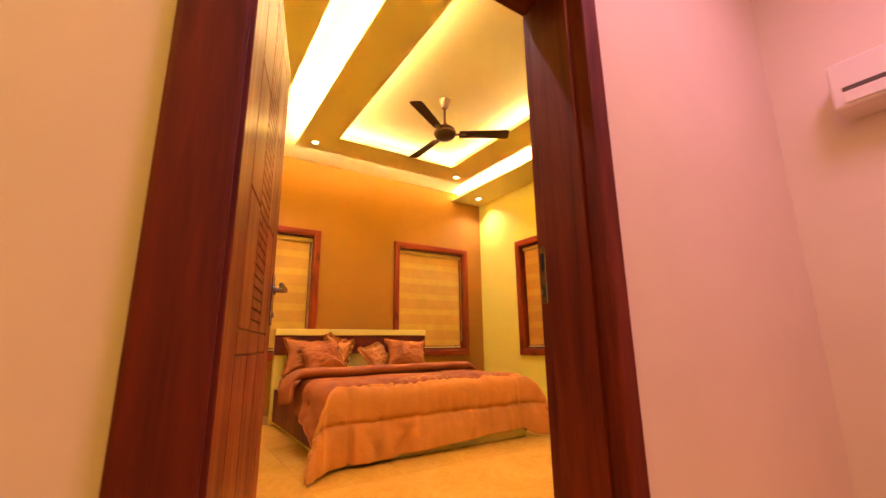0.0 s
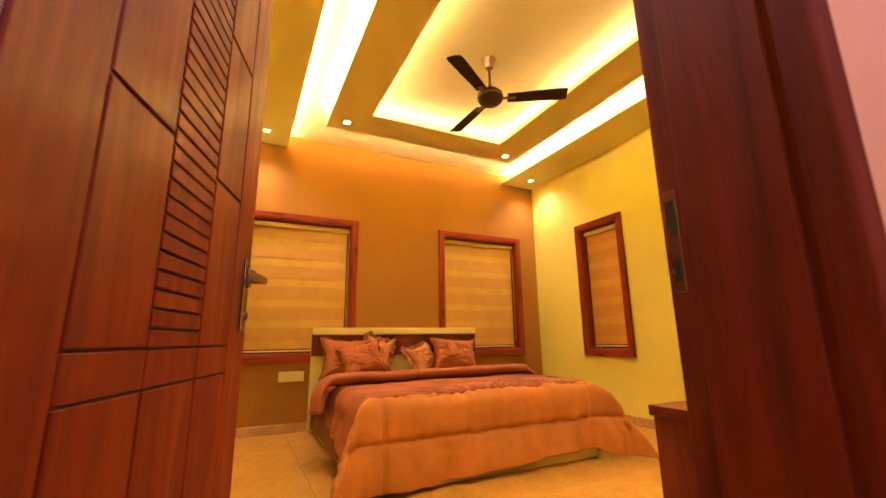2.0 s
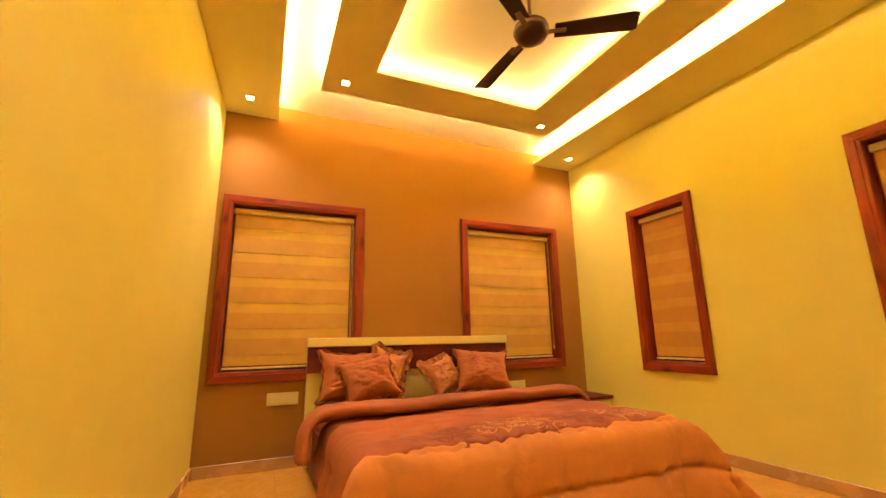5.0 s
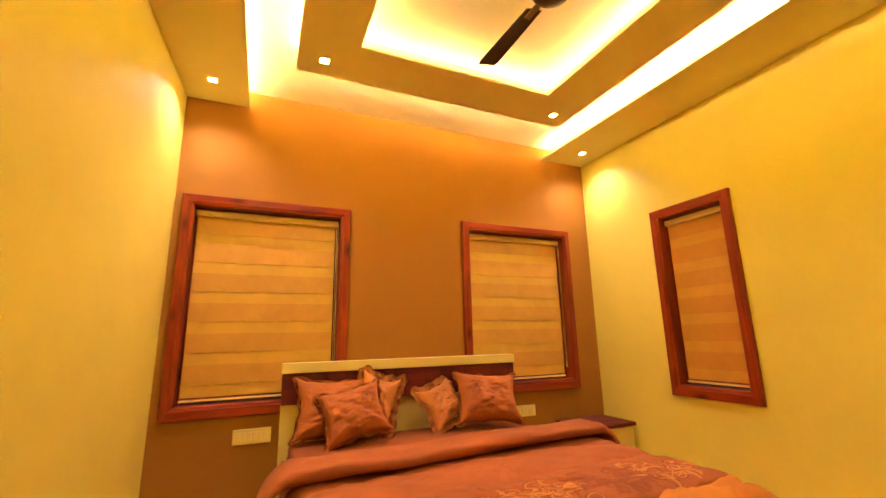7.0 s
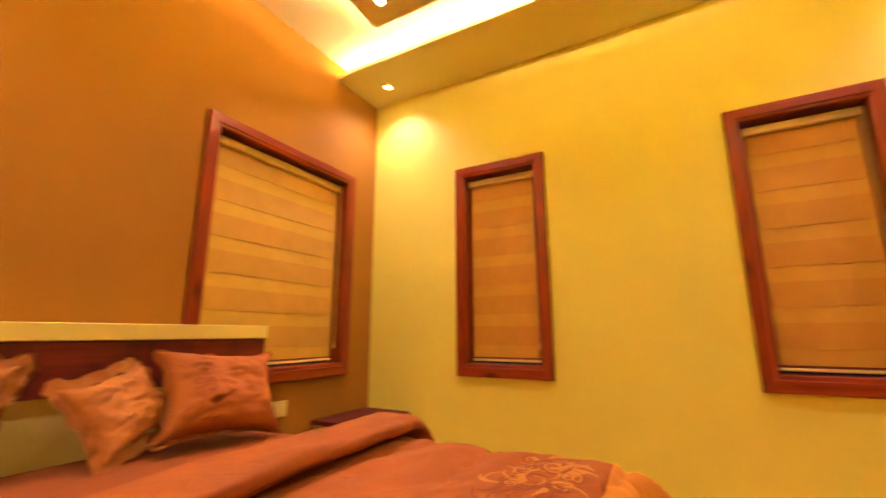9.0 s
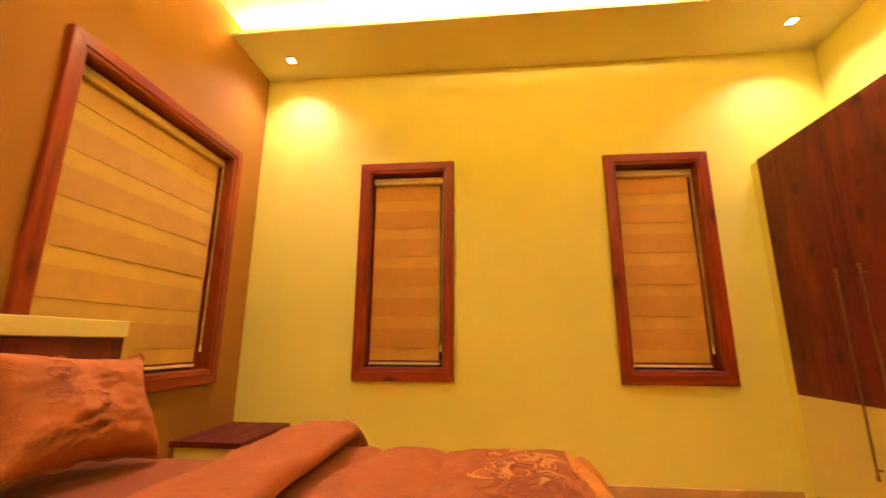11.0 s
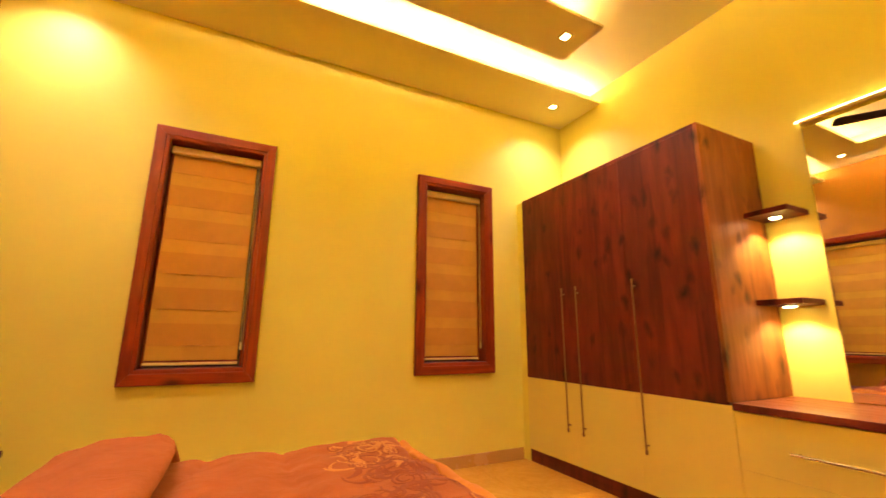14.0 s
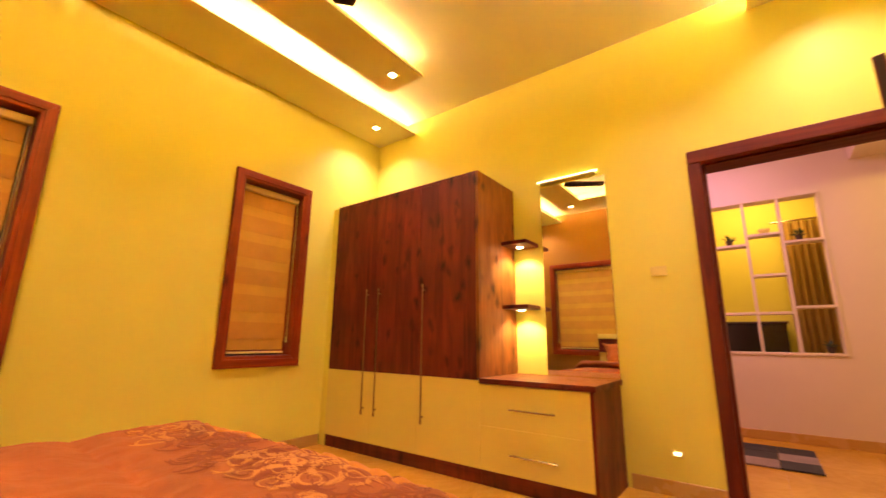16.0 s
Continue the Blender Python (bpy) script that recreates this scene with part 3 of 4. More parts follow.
dress = thing("dressing_unit", "low cream two-drawer dressing unit with brown end panel", "dresser")
DXA, DXB = 2.628, WX0
part("carcass", box(B(), DXA + 0.02, WBK, 0.088, DXB - 0.001, WY - 0.022, 0.60), WHITE, dress)
part("end_panel", box(B(), DXA, WBK, 0.0, DXA + 0.022, WY + 0.002, 0.602, 0.0015, 1), LAMI, dress, "brown laminate end panel")
part("plinth", box(B(), DXA + 0.024, WBK, 0.0, DXB - 0.001, WY - 0.012, 0.087, 0.001, 1), LAMIX, dress, "dark brown plinth")
for z0, z1 in ((0.092, 0.348), (0.349, 0.600)):
    d = part("drawer_front", box(B(), DXA + 0.0235, WY - 0.020, z0, DXB - 0.0015, WY, z1, 0.001, 1), WHITE, dress)
    hz = z0 + 0.115
    bm = cyl(B(), (2.846, WY + 0.026, hz), (3.142, WY + 0.026, hz), 0.0055, 10)
    for x in (2.87, 3.12):
        cyl(bm, (x, WY - 0.001, hz), (x, WY + 0.026, hz), 0.0045, 8)
    part("handle", bm, CHROME, d, "slim steel bar handle")
ctr = thing("dresser_counter", "brown wood-grain counter slab on the dressing unit", "counter")
part("slab", box(B(), DXA - 0.008, WBK, 0.604, DXB - 0.001, WY + 0.003, 0.6358, 0.0015, 1), TOPW, ctr)
part("edge_band", box(B(), DXA - 0.013, WBK, 0.604, DXA - 0.0082, WY + 0.0088, 0.6358, 0.001, 1), LAMIX, ctr, "dark brown edge band")
part("edge_band", box(B(), DXA - 0.008, WY + 0.0042, 0.604, DXB - 0.001, WY + 0.009, 0.6358, 0.001, 1), LAMIX, ctr, "dark brown edge band")


def corner_shelf(z):
    t = thing("corner_shelf", "dark brown wall shelf with a lit puck lamp beneath", "shelf", pose(WX0 - 0.001, DOOR_Y + 0.001, z), "lit corner shelves")
    bm = box(B(), -0.205, 0.0, 0.0, 0.0, 0.225, 0.028, 0.003, 2)
    part("board", bm, LAMIX, t)
    bm = cyl(B(), (-0.10, 0.115, -0.008), (-0.10, 0.115, 0.0), 0.032, 20)
    puck = part("puck_lamp", bm, CHROME, t, "round steel puck lamp")
    bm = cyl(B(), (-0.10, 0.115, -0.011), (-0.10, 0.115, -0.0082), 0.025, 20)
    part("puck_lens", bm, LENS, puck, "glowing lens")
    lamp("shelf_beam", "SPOT", pose(WX0 - 0.101, DOOR_Y + 0.116, z - 0.016), 12, (1.0, 0.66, 0.55), 0.02, spot=128, blend_edge=0.5)


corner_shelf(1.585)
corner_shelf(1.105)
mir = thing("wall_mirror", "tall frameless dressing mirror on the wall", "mirror")
part("backing", box(B(), 2.622, WBK, 0.640, 3.115, DOOR_Y + 0.012, 2.06), PLASTIC, mir)
part("mirror_glass", box(B(), 2.620, DOOR_Y + 0.0125, 0.638, 3.117, DOOR_Y + 0.018, 2.062, 0.002, 1), MIRROR, mir, "clear mirror glass")
bar = thing("mirror_light", "slim white light bar above the mirror, switched on", "wall light")
part("holder", box(B(), 2.69, WBK, 2.085, 3.12, DOOR_Y + 0.03, 2.10, 0.002, 1), PLASTIC, bar)
BARL = glow("mirror_bar_glow", (1.0, 0.86, 0.60), 2.6)
part("tube", box(B(), 2.67, DOOR_Y + 0.008, 2.1015, 3.14, DOOR_Y + 0.026, 2.111, 0.003, 2), BARL, bar, "glowing tube")


def switch_plate(m, w, h, label, n):
    t = thing("switch_plate", label, "switch", m)
    part("plate", box(B(), -w / 2, -0.012, -h / 2, w / 2, -0.0005, h / 2, 0.004, 2), PLASTIC, t)
    k = (w - 0.04) / n
    for j in range(n):
        x = -w / 2 + 0.02 + k * j
        part("rocker", box(B(), x + 0.003, -0.017, -h * 0.28, x + k - 0.003, -0.011, h * 0.28, 0.002, 1), PLASTIC, t)


switch_plate(pose(1.862, BED_Y, 0.52), 0.24, 0.098, "long cream switch plate on the taupe wall", 6)
switch_plate(pose(4.07, BED_Y, 0.495), 0.23, 0.095, "long cream switch plate behind the nightstand", 6)
switch_plate(pose(2.335, DOOR_Y, 1.325, 0, 0, 180), 0.092, 0.062, "small cream switch plate beside the doorway", 3)
fl = thing("foot_light", "small recessed foot light near the floor, switched on", "foot light", pose(2.335, DOOR_Y, 0.235, 0, 0, 180))
part("bezel", box(B(), -0.032, -0.008, -0.020, 0.032, -0.0005, 0.020, 0.003, 1), PLASTIC, fl)
part("lens", box(B(), -0.018, -0.0105, -0.009, 0.018, -0.0085, 0.009, 0.001, 1), glow("foot_glow", (1.0, 0.75, 0.4), 4.0), fl, "glowing lens")

# ---- bed ----
BX0, BX1, BY0 = 2.055, 3.86, 5.20
bed = thing("bed", "double bed with brown laminate rails and cream base", "bed")
for a, b in ((BX0, BX0 + 0.03), (BX1 - 0.03, BX1)):
    part("side_rail", box(B(), a, BY0, 0.04, b, 7.12, 0.36, 0.003, 1), LAMI, bed, "dark brown laminate rail")
part("foot_rail", box(B(), BX0 + 0.031, BY0, 0.0, BX1 - 0.031, BY0 + 0.03, 0.34, 0.003, 1), WHITE, bed, "cream foot rail")
part("base", box(B(), BX0 + 0.032, BY0 + 0.032, 0.0, BX1 - 0.032, 7.12, 0.28), WHITE, bed)
HB = part("headboard", box(B(), 2.032, 7.150, 0.0, 3.922, 7.205, 0.922, 0.002, 1), WHITE, bed, "cream headboard body")
part("headboard_panel", box(B(), 2.030, 7.128, 0.712, 3.924, 7.1495, 0.921, 0.003, 1), LAMIX, HB, "dark knotted band")
part("headboard_cap", box(B(), 2.026, 7.116, 0.923, 3.928, 7.207, 0.994, 0.004, 2), WHITE, HB, "cream top band")
mt = box(B(), BX0 + 0.035, BY0 + 0.04, 0.281, BX1 - 0.035, 7.125, 0.475, 0.045, 4)
mtt = thing("mattress", "mattress under a rust coloured fitted sheet", "mattress")
part("sheet", mt, SHEET, mtt, smooth=True)
part("piping", box(B(), BX0 + 0.031, BY0 + 0.036, 0.372, BX1 - 0.031, 7.127, 0.380, 0.003, 1), SHEET, mtt)


def wob(x, y, z, s):
    return noise.noise(Vector((x * s, y * s, z * s + 3.7)))


QT = 0.518


def drop_of(s, half, radius):
    """Arc-length s from the middle of a slab: sideways place and drop."""
    a = abs(s) - (half - radius)
    if a <= 0:
        return s, 0.0
    q = radius * math.pi / 2
    sg = 1 if s > 0 else -1
    if a < q:
        th = a / radius
        return sg * (half - radius + radius * math.sin(th)), radius * (1 - math.cos(th))
    return sg * (half + 0.06 * (a - q)), radius + (a - q)


CX, HALF = (BX0 + BX1) / 2, (BX1 - BX0) / 2 + 0.03


def quilt_point(s, v):
    """s across the bed from its middle, v from the turned fold (0) towards the foot."""
    x, dx = drop_of(s, HALF, 0.10)
    y_len = 6.10 - BY0
    y, dy = drop_of(max(v, 0.0) - 0.0, y_len + 0.03, 0.11)
    m, k = max(dx, dy), min(dx, dy)
    z = QT - (m ** 4 + (0.65 * k) ** 4) ** 0.25 if m > 0 else QT
    px, py = CX + x, 6.10 - y
    if k > 0:
        px += (0.42 * k) * (1 if s > 0 else -1)
        py -= 0.50 * k
    hang = min(1.0, m / 0.25)
    # soft filling, puckers along the stitched seams, and hanging folds
    z += 0.011 * wob(px, py, 0, 3.1) * (1 - 0.7 * hang) + 0.009 * wob(px, py * 1.6, 1, 8.0) + 0.004 * wob(px, py, 2, 19.0)
    seam = min(abs(dy - 0.235), abs(abs(s) - 0.80) if dy > 0.02 else 9, abs(v - 0.845 - 0.014 * math.sin(s * 9) - 0.02 * wob(s, 2, 2, 3.0)) + 0.003, abs(v - 0.42) + 0.010, abs(v + 0.05 - 0.28 * abs(s)) + 0.012)
    dip = 0.016 * math.exp(-(seam / 0.014) ** 2)
    dip -= 0.026 * math.exp(-seam / 0.06) * wob(s * 5.0, v * 0.7, 9, 4.5) * (1 if v > 0.4 else 0.4)
    puff = 0.032 * min(1.0, seam / 0.11) ** 0.6
    fold = hang * (0.014 * math.sin(s * 15 + 3.5 * wob(s, v, 2, 2.0)) + 0.024 * wob(s * 2.5, v, 4, 2.6) + 0.013 * wob(s * 4, v * 1.2, 7, 4.0) + 0.030 * (0.2 - abs(wob(s * 1.1 + 0.4 * v, v * 0.35, 11, 4.5))))
    crease = max(0.0, 1 - 6.0 * abs(wob(s * 0.55 + 0.22 * v * math.sin(2.3 * s), v * 0.08, 15, 4.0))) * max(0.0, min(1.0, 0.5 + 2.5 * wob(s, v * 0.3, 31, 2.2)))
    fold += (0.004 - 0.016 * crease) * min(1.0, max(0.0, (dy - 0.24) / 0.07))
    if dy >= dx:
        py -= fold * min(1, dy / 0.3) + (puff - dip) * hang
    else:
        px += (fold + (puff - dip) * hang) * (1 if s > 0 else -1)
    z += (puff - dip) * (1 - hang) * (0.6 if v < 0.6 else 0.6 + min(0.4, (v - 0.6) * 2))
    return Vector((px, py, max(z, 0.022 + 0.010 * abs(wob(px, py, 6, 9.0)))))


def sheet_grid(fn, u0, u1, nu, v0, v1, nv):
    bm = B()
    rows = [[bm.verts.new(fn(u0 + (u1 - u0) * i / nu, v0 + (v1 - v0) * j / nv)) for i in range(nu + 1)] for j in range(nv + 1)]
    for a, b in zip(rows, rows[1:]):
        for i in range(nu):
            bm.faces.new((a[i], a[i + 1], b[i + 1], b[i]))
    return bm


quilt = thing("quilt", "rust satin quilt with scroll embroidery draped over the bed", "quilt")


def cover(s, v):
    if abs(s) > HALF and v < 0.9:
        lim = HALF + 0.14 + 0.22 * max(0, v) / 0.9
        s = math.copysign(min(abs(s), lim), s)
    if v > 0.84:
        rise = max(0.0, min(1.0, (s / HALF + 0.55) / 1.1)) * max(0.0, min(1.0, (HALF - 0.03 - abs(s)) / 0.12))
        v = 0.84 + (v - 0.84) * (1 - 0.10 * rise)
    return quilt_point(s, v)


for nm, v0, v1, nv, material, lab in (("cover", -0.02, 0.84, 64, QUILT, ""), ("satin_border", 0.84, 1.37, 50, QBORDER, "lighter peach satin border")):
    ob = part(nm, sheet_grid(cover, -HALF - 0.40, HALF + 0.40, 150, v0, v1, nv), material, quilt, lab, smooth=True)
    if sum(p.normal.z - 0.5 * p.normal.y for p in ob.data.polygons) < 0:
        ob.data.flip_normals()
    md = ob.modifiers.new("thick", "SOLIDIFY")
    md.thickness, md.offset = 0.018, -1.0


def fold_roll(u, a):
    """u along the roll across the bed, a round it."""
    x, dx = drop_of(u, HALF + (0.10 if u < 0 else 0.04), 0.13)
    half = 0.165 + 0.02 * wob(u, 0, 0, 2.5)
    c, s_ = math.cos(a), math.sin(a)
    yy = half * math.copysign(abs(c) ** 0.8, c)
    th = 0.043 + 0.010 * wob(u, c, 1, 3.0)
    zz = th * math.copysign(abs(s_) ** 0.75, s_)
    mid = 6.13 + 0.05 * (u / HALF) + 0.03 * wob(u, 3, 3, 1.4)
    zz += 0.016 * wob(u * 0.8, yy * 5, 5, 5.0) + 0.006 * wob(u * 0.6, yy * 8, 6, 6.0)
    z = QT + 0.050 - dx
    tilt = min(1.0, dx / 0.12)
    sg = 1 if u > 0 else -1
    return Vector((CX + x + sg * zz * tilt * 0.9, mid + yy - 0.34 * dx, z + zz * (1 - tilt) - 0.12 * yy))


bm = sheet_grid(fold_roll, -HALF - 0.27, HALF + 0.12, 90, 0.0, 2 * math.pi, 22)
bmesh.ops.remove_doubles(bm, verts=bm.verts, dist=0.0005)
bmesh.ops.holes_fill(bm, edges=[e for e in bm.edges if e.is_boundary], sides=60)
part("turned_fold", bm, QUILT, quilt, "turned-back thick quilt fold", smooth=True)


# scroll embroidery stitched on the quilt
def ribbon(bm, pts, w):
    vs = []
    for i, (s, v) in enumerate(pts):
        a, b = pts[max(0, i - 1)], pts[min(len(pts) - 1, i + 1)]
        d = Vector((b[0] - a[0], b[1] - a[1]))
        if d.length < 1e-6:
            d = Vector((1, 0))
        d.normalize()
        ww = w * (0.35 + 0.65 * math.sin(math.pi * min(1, (i + 0.6) / len(pts))))
        row = []
        for sg, up in ((1, 0.0004), (0, 0.0016), (-1, 0.0004)):
            p = quilt_point(s - sg * d.y * ww, v + sg * d.x * ww)
            q = p + Vector((0, -0.4 * up if v > 0.85 else 0, up + 0.0015))
            row.append(bm.verts.new(q))
        vs.append(row)
    for a, b in zip(vs, vs[1:]):
        for j in (0, 1):
            bm.faces.new((a[j], a[j + 1], b[j + 1], b[j]))


rng = random.Random(7)


def stitch(pts, w, golden):
    bm = B()
    ribbon(bm, pts, w)
    part("gold_leaf" if golden else "scroll", bm, EMBL if golden else EMBR, quilt, "pale gold embroidered leaf" if golden else "maroon embroidered scroll", smooth=True)


for c in range(10):
    s0 = -0.45 + 0.13 * c
    v0 = 0.69 + 0.03 * math.sin(c * 2.1)
    rich = c in (2, 3, 4, 8, 9)
    for turn in range(5):
        d = 1 if (c + turn) % 2 else -1
        r0 = rng.uniform(0.075, 0.100) * (1, 0.7, 0.55, 0.45, 0.4)[turn]
        a0 = rng.uniform(0, 6.28)
        cc = (s0 + (0, 0.06, -0.05, 0.075, -0.075)[turn], v0 + (0, 0.10, -0.09, -0.03, 0.05)[turn] * d)
        pts = [(cc[0] + r0 * (1 - k / 40) * math.cos(a0 + d * k * 0.28), cc[1] + 0.8 * r0 * (1 - k / 40) * math.sin(a0 + d * k * 0.28)) for k in range(34)]
        stitch(pts, 0.0032, False)
        pts = [(cc[0] + r0 * 0.80 * (1 - k / 34) * math.cos(a0 + 0.5 + d * k * 0.28), cc[1] + 0.64 * r0 * (1 - k / 34) * math.sin(a0 + 0.5 + d * k * 0.28)) for k in range(26)]
        stitch(pts, 0.004, rich)
    for k in range(16):
        a = rng.uniform(0, 6.28)
        L = rng.uniform(0.05, 0.10)
        bx, by = s0 + rng.uniform(-0.09, 0.09), v0 + rng.uniform(-0.12, 0.10)
        pts = [(bx + L * t / 8 * math.cos(a + 0.16 * t), by + L * t / 8 * math.sin(a + 0.16 * t)) for t in range(9)]
        stitch(pts, rng.uniform(0.005, 0.013 if rich else 0.008), rich and k < 12)


# ---- pillows ----
def cushion_mesh(w, h, t, seed, n=36):
    bm = B()
    for sg in (1, -1):
        rows = []
        for j in range(n + 1):
            row = []
            for i in range(n + 1):
                u, v = -1 + 2 * i / n, -1 + 2 * j / n
                e = max(0.0, (1 - u ** 4) * (1 - v ** 4))
                pin_u, pin_v = 1 - 0.20 * (1 - abs(v) ** 2.4), 1 - 0.20 * (1 - abs(u) ** 2.4)
                z = sg * t * e ** 0.55 * (1 + 0.22 * wob(u + seed, v, seed, 1.6))
                z += e * (0.013 * wob(u + seed, v * 2, 3, 4.0) + 0.007 * abs(wob(u * 1.5 + v + seed, v - u, 8, 3.5)) + 0.014 * wob(u * 0.7 + seed, v * 1.8 + u, 5, 2.3) + 0.010 * math.sin(6 * (abs(u) - abs(v)) + seed) * (abs(u * v)))
                row.append(bm.verts.new((u * w * pin_u + 0.01 * wob(u, v, seed, 2), v * h * pin_v + 0.01 * wob(v, u, seed + 2, 2), z)))
            rows.append(row)
        for a, b in zip(rows, rows[1:]):
            for i in range(n):
                bm.faces.new((a[i], a[i + 1], b[i + 1], b[i]) if sg > 0 else (b[i], b[i + 1], a[i + 1], a[i]))
    bmesh.ops.remove_doubles(bm, verts=bm.verts, dist=0.0006)
    return bm


def ruffle_mesh(w, h, depth, seed):
    bm = B()
    loop = []
    n = 150
    for k in range(n):
        q = 4 * k / n
        sd, f = int(q), q - int(q)
        f = 2 * f - 1
        p = ((f, -1), (1, f), (-f, 1), (-1, -f))[sd]
        pin = 1 - 0.20 * (1 - abs(f) ** 2.4)
        nrm = Vector(((0, -1), (1, 0), (0, 1), (-1, 0))[sd]) + Vector(p) * 0.35 * abs(f) ** 4
        base = Vector((p[0] * w * (pin if sd in (1, 3) else 1), p[1] * h * (pin if sd in (0, 2) else 1), 0))
        rad = Vector((nrm.x, nrm.y, 0)).normalized()
        row = []
        for m in range(4):
            r = depth * m / 3
            wv = (m / 3) * ((0.008 + 0.008 * wob(k * 0.08, 4, seed, 1)) * math.sin(k * 0.8 + seed + 2 * wob(k * 0.05, seed, 2, 1)) + 0.022 * wob(k * 0.1, seed, 0, 1))
            row.append(bm.verts.new(base * 0.985 + rad * (r + 0.006 * math.sin(k * 0.6)) + Vector((0, 0, wv))))
        loop.append(row)
    for k in range(n):
        a, b = loop[k], loop[(k + 1) % n]
        for m in range(3):
            bm.faces.new((a[m], b[m], b[m + 1], a[m + 1]))
    bmesh.ops.solidify(bm, geom=bm.faces[:], thickness=0.004)
    return bm


def pillow(label, m, w, h, t, seed, material, ruffle=None, depth=0.035, motif=0):
    th = thing("pillow", label, "pillow", m, "pillows on the bed")
    part("cushion", cushion_mesh(w, h, t, seed), material, th, smooth=True)
    if ruffle:
        part("ruffle", ruffle_mesh(w, h, depth, seed), ruffle, th, "frilled border", smooth=True)
    if motif:
        r2 = random.Random(seed)
        for c in range(14):
            bm = B()
            cu, cv = motif * (r2.uniform(0.38, 0.80) - (0.5 if c > 10 else 0)), r2.uniform(-0.72, 0.62) - (0.3 if c > 10 else 0)
            a0 = r2.uniform(0, 6.28)
            prev = None
            for k in range(22):
                r = 0.17 * (1 - k / 26)
                u, v = cu + r * math.cos(a0 + k * 0.33), cv + r * math.sin(a0 + k * 0.33)
                row = []
                for sg in (-1, 1):
                    uu, vv = max(-0.9, min(0.9, u * (1 + 0.03 * sg))), max(-0.9, min(0.9, v + 0.022 * sg))
                    e = (1 - uu ** 4) * (1 - vv ** 4)
                    z = t * e ** 0.55 * (1 + 0.22 * wob(uu + seed, vv, seed, 1.6)) + e * (0.013 * wob(uu + seed, vv * 2, 3, 4.0) + 0.007 * abs(wob(uu * 1.5 + vv + seed, vv - uu, 8, 3.5)) + 0.014 * wob(uu * 0.7 + seed, vv * 1.8 + uu, 5, 2.3)) + 0.010 * math.sin(6 * (abs(uu) - abs(vv)) + seed) * abs(uu * vv) * e
                    pu, pv = 1 - 0.20 * (1 - abs(vv) ** 2.4), 1 - 0.20 * (1 - abs(uu) ** 2.4)
                    row.append(bm.verts.new((uu * w * pu, vv * h * pv, z + 0.003)))
                if prev:
                    bm.faces.new((prev[0], prev[1], row[1], row[0]))
                prev = row
            part("scroll", bm, EMBP, th, "maroon embroidered scroll")


def lean(x, y, z, tilt, yaw, roll):
    return pose(x, y, z, tilt, 0, yaw) @ pose(0, 0, 0, 0, 0, roll)


pillow("large dusty rose pillow leaning on the headboard", lean(2.36, 7.02, 0.685, 70, 4, -3), 0.265, 0.215, 0.075, 3, PILW, PILW, 0.02)
pillow("plump rust pillow with embroidered corner tilted against another pillow", lean(2.48, 6.86, 0.665, 58, -8, 14), 0.225, 0.190, 0.105, 5, PILW, PILW, 0.022, 1)
pillow("crumpled peach satin pillow with frilled border", lean(2.67, 7.01, 0.71, 68, -6, -18), 0.150, 0.200, 0.06, 21, RUFF, RUFF, 0.05)
pillow("peach satin pillow with frilled border behind a cushion", lean(3.18, 6.985, 0.66, 56, 14, 16), 0.180, 0.165, 0.065, 9, RUFF, RUFF, 0.05)
pillow("square rust cushion with embroidered corner leaning back", lean(3.51, 6.87, 0.685, 60, -8, -4), 0.262, 0.205, 0.115, 12, PILW, PILW, 0.018, -1)

# ---- nightstand ----
ns = thing("nightstand", "low cream nightstand with dark brown top in the corner", "nightstand")
part("body", box(B(), 4.42, 6.83, 0.0, 4.93, 7.195, 0.360, 0.002, 1), WHITE, ns)
part("top", box(B(), 4.39, 6.80, 0.361, 4.945, 7.203, 0.391, 0.002, 1), JAMBX, ns, "dark brown wooden top")
for z0, z1 in ((0.03, 0.19), (0.195, 0.355)):
    d = part("drawer_front", box(B(), 4.425, 6.814, z0, 4.925, 6.8295, z1, 0.002, 1), WHITE, ns)
    part("knob", cyl(B(), (4.675, 6.79, (z0 + z1) / 2), (4.675, 6.8145, (z0 + z1) / 2), 0.012, 12), CHROME, d)

# ---- hall things ----
GREEN = plain("leaf_green", (0.035, 0.075, 0.025), 0.45, vary=0.3)
POT = plain("dark_pot", (0.05, 0.03, 0.02), 0.5)
GREYR = cloth("charcoal_rug", (0.035, 0.035, 0.038), sheen=0.0, vary=0.25)
PALER = cloth("pale_grey_rug", (0.27, 0.21, 0.18), sheen=0.0, vary=0.15)
CURT = cloth("gold_curtain", (0.60, 0.40, 0.09), sheen=0.1)
UNITW = plain("white_unit_plastic", (0.80, 0.74, 0.66), 0.35, vary=0.02)
BLACKW = plain("black_gloss", (0.012, 0.010, 0.010), 0.18)

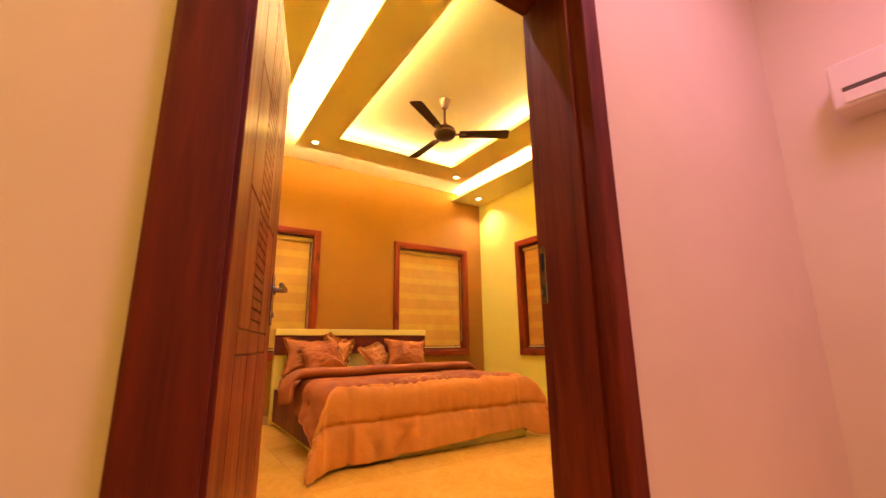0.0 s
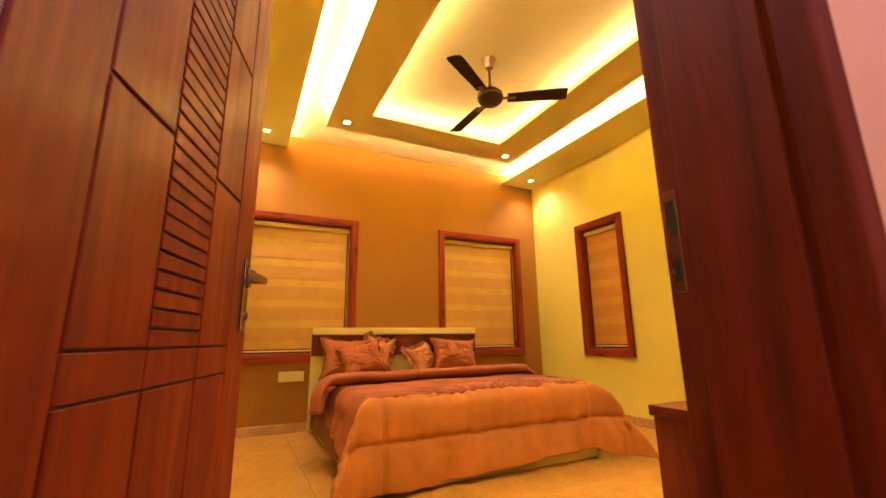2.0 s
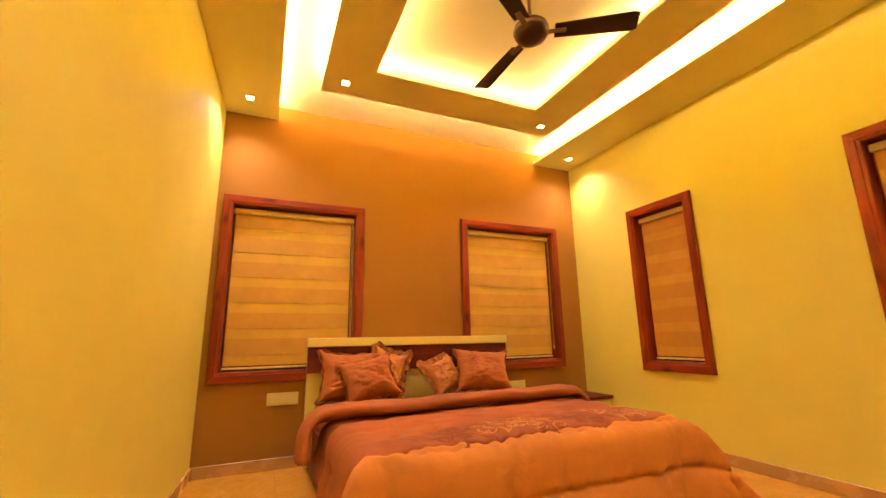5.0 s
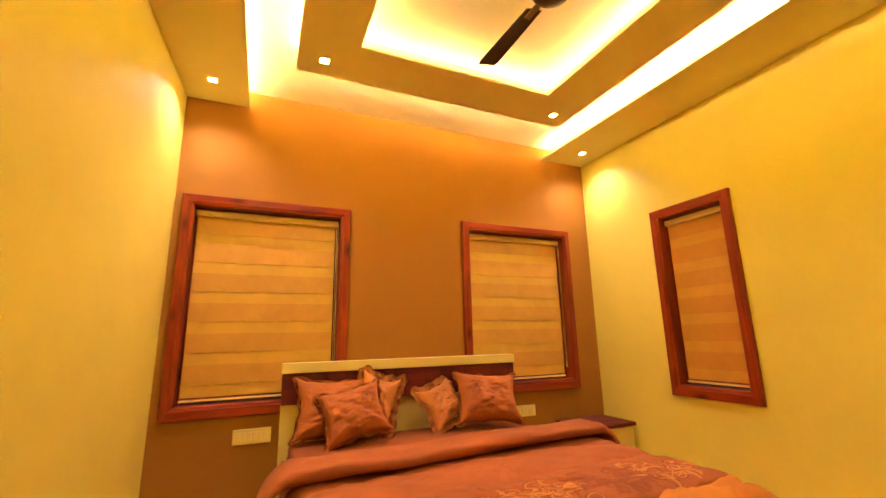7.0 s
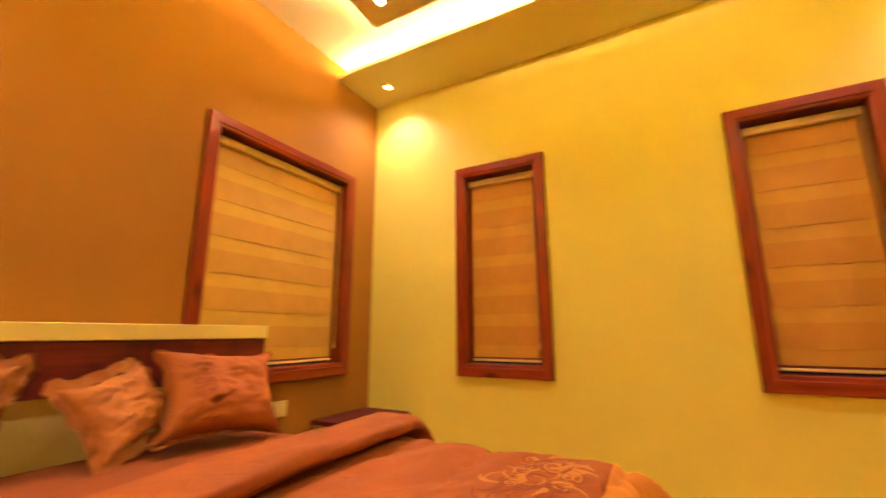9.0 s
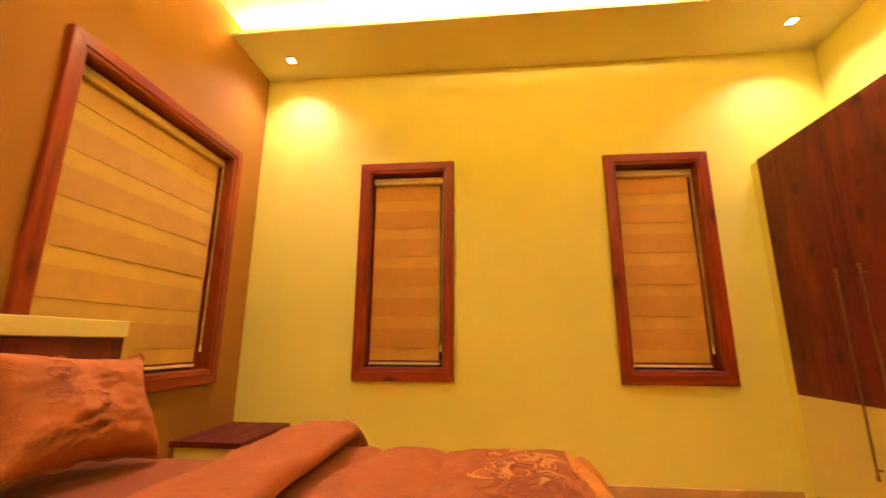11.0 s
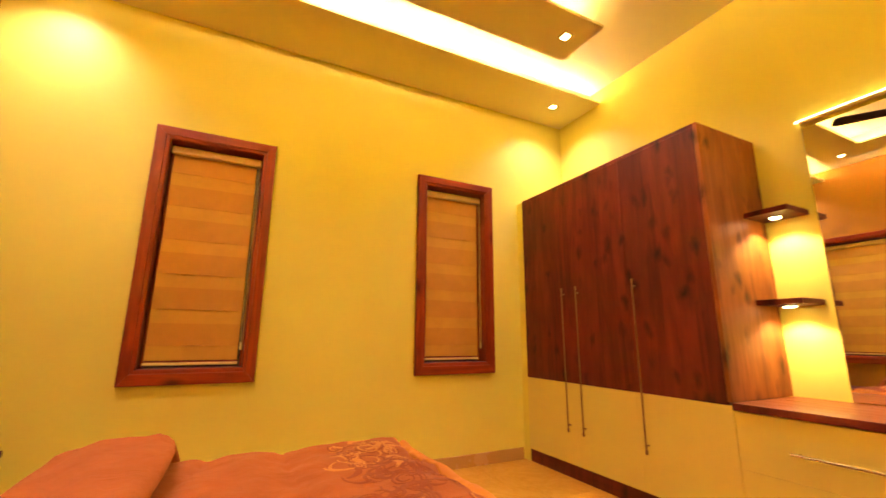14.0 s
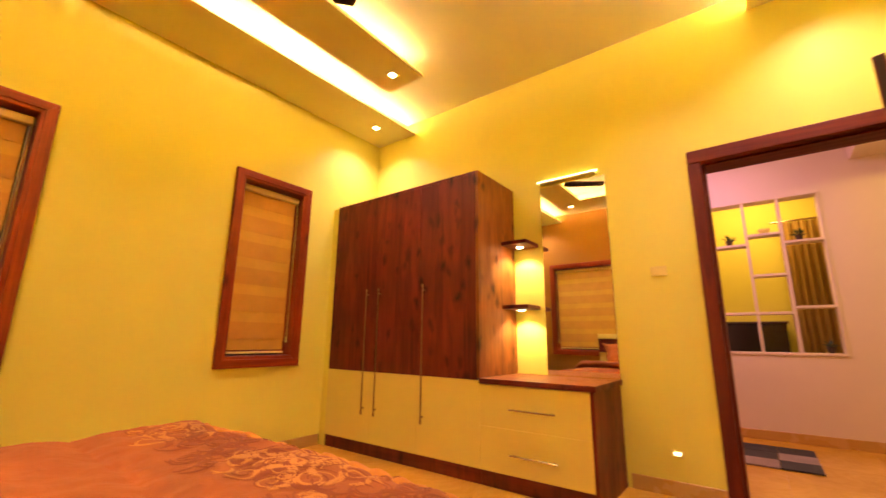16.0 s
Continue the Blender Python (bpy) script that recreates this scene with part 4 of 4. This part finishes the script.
ptn = thing("display_partition", "open display partition of white shelves set in the hall wall", "partition")
Y0, Y1 = HW - 0.135, HW + 0.012
T = 0.024
for x in (NX0, 1.555, 1.84, NX1 - T):
    part("upright", box(B(), x, Y0, NZ0 + T + 0.001, x + T, Y1, NZ1 - T - 0.001, 0.002, 1), PINKW, ptn)
for z in (NZ0, NZ1 - T):
    part("shelf", box(B(), NX0, Y0, z, NX1, Y1, z + T, 0.002, 1), PINKW, ptn)
for a, b, z in ((NX0 + T, 1.555, 1.83), (1.555 + T, 1.84, 1.93), (1.555 + T, 1.84, 1.52), (1.84 + T, NX1 - T, 1.84), (1.555 + T, 1.84, 1.15), (1.84 + T, NX1 - T, 1.15), (NX0 + T, 1.555, 1.20)):
    part("shelf", box(B(), a + 0.001, Y0 + 0.002, z, b - 0.001, Y1 - 0.002, z + T, 0.002, 1), PINKW, ptn)


def plant(x, y, z, seed, label):
    t = thing("potted_plant", label, "plant", pose(x, y, z), "plants on the partition")
    part("pot", lathe([(0.022, 0.0), (0.034, 0.05), (0.036, 0.055), (0.030, 0.055), (0.028, 0.048)], 18), POT, t)
    r = random.Random(seed)
    bm = B()
    for k in range(26):
        a, L, e = r.uniform(0, 6.28), r.uniform(0.05, 0.10), r.uniform(0.3, 1.3)
        d = Vector((math.cos(a) * math.cos(e), math.sin(a) * math.cos(e), math.sin(e)))
        sd = Vector((-math.sin(a), math.cos(a), 0)) * 0.011
        o = Vector((0, 0, 0.048))
        v = [bm.verts.new(o), bm.verts.new(o + d * L * 0.55 + sd), bm.verts.new(o + d * L - Vector((0, 0, 0.012))), bm.verts.new(o + d * L * 0.55 - sd)]
        bm.faces.new(v)
    part("leaves", bm, GREEN, t, "pointed green leaves")


plant(2.00, HW - 0.06, 1.864, 1, "small leafy plant in a dark pot on a shelf")
plant(1.44, HW - 0.06, 1.854, 2, "small bushy plant in a dark pot on a shelf")
plant(1.36, HW - 0.06, 0.794, 4, "small dark plant on the lowest partition shelf")
lantern = thing("glass_bowl", "small pale bowl on the middle partition shelf", "bowl", pose(1.70, HW - 0.06, 1.954))
part("bowl", lathe([(0.02, 0.0), (0.045, 0.02), (0.055, 0.05), (0.050, 0.05), (0.040, 0.022)], 20), PLASTIC, lantern, smooth=True)
tv = thing("black_cabinet", "tall glossy black cabinet in the room beyond", "cabinet", pose(0, 0, 0))
part("body", box(B(), 1.60, -0.40, 0.0, 2.25, -0.05, 1.10, 0.006), BLACKW, tv)
part("worktop", box(B(), 1.58, -0.42, 1.101, 2.27, -0.03, 1.125, 0.003), POT, tv)
ctn = thing("curtain", "pale gold pleated curtain hanging in the room beyond", "curtain")


def pleat(u, v):
    return Vector((1.12 + 0.40 * u, -0.30 + 0.035 * math.sin(u * 34) + 0.01 * math.sin(u * 61), 0.03 + 2.3 * v))


bm = sheet_grid(pleat, 0, 1, 80, 0, 1, 6)
bmesh.ops.solidify(bm, geom=bm.faces[:], thickness=0.006)
part("cloth", bm, CURT, ctn, smooth=True)
part("rod", cyl(B(), (1.05, -0.30, 2.345), (1.60, -0.30, 2.345), 0.012, 12), BRASSY, ctn)

rug = thing("rug", "small patchwork rug in charcoal and pale grey blocks", "rug", pose(0, 0, 0.001))
xs, ys = (1.62, 1.86, 2.10, 2.34), (1.34, 1.60, 1.86, 2.12)
for i in range(3):
    for j in range(3):
        part("block", box(B(), xs[i] + 0.001, ys[j] + 0.001, 0.0, xs[i + 1] - 0.001, ys[j + 1] - 0.001, 0.012, 0.003, 1), GREYR if (i + j) % 2 == 0 or j == 0 else PALER, rug)

ubox = thing("wall_unit", "white slotted wall-mounted unit high on the hall wall", "wall unit")
part("housing", box(B(), HE - 0.185, 1.90, 1.80, HE - 0.001, 2.70, 2.02, 0.012, 3), UNITW, ubox)
part("flap", box(B(), HE - 0.193, 1.93, 1.815, HE - 0.182, 2.66, 1.865, 0.003, 1), UNITW, ubox, "thin white flap")
part("slot", box(B(), HE - 0.187, 1.93, 1.872, HE - 0.184, 2.66, 1.892), SLOT, ubox, "dark air slot")

# ---- floor tiles ----
floor = bpy.data.objects["floor"]
bm = box(B(), -0.2995, -0.2995, -0.0058, 0.2995, 0.2995, 0.0, 0.001, 1)
tile_mesh = mesh_of("tile", bm, TILE)
for i in range(-3, 9):
    for j in range(0, 13):
        x, y = 0.33 + 0.6 * i, -0.28 + 0.6 * j
        if x > 5.4 or y > 7.4 or (y > 3.3 and x < 0.7) or (y < 1.0 and not 0.5 < x < 3):
            continue
        ob = new("tile", tile_mesh)
        ob.location = (x, y, 0)
        ob.parent = floor
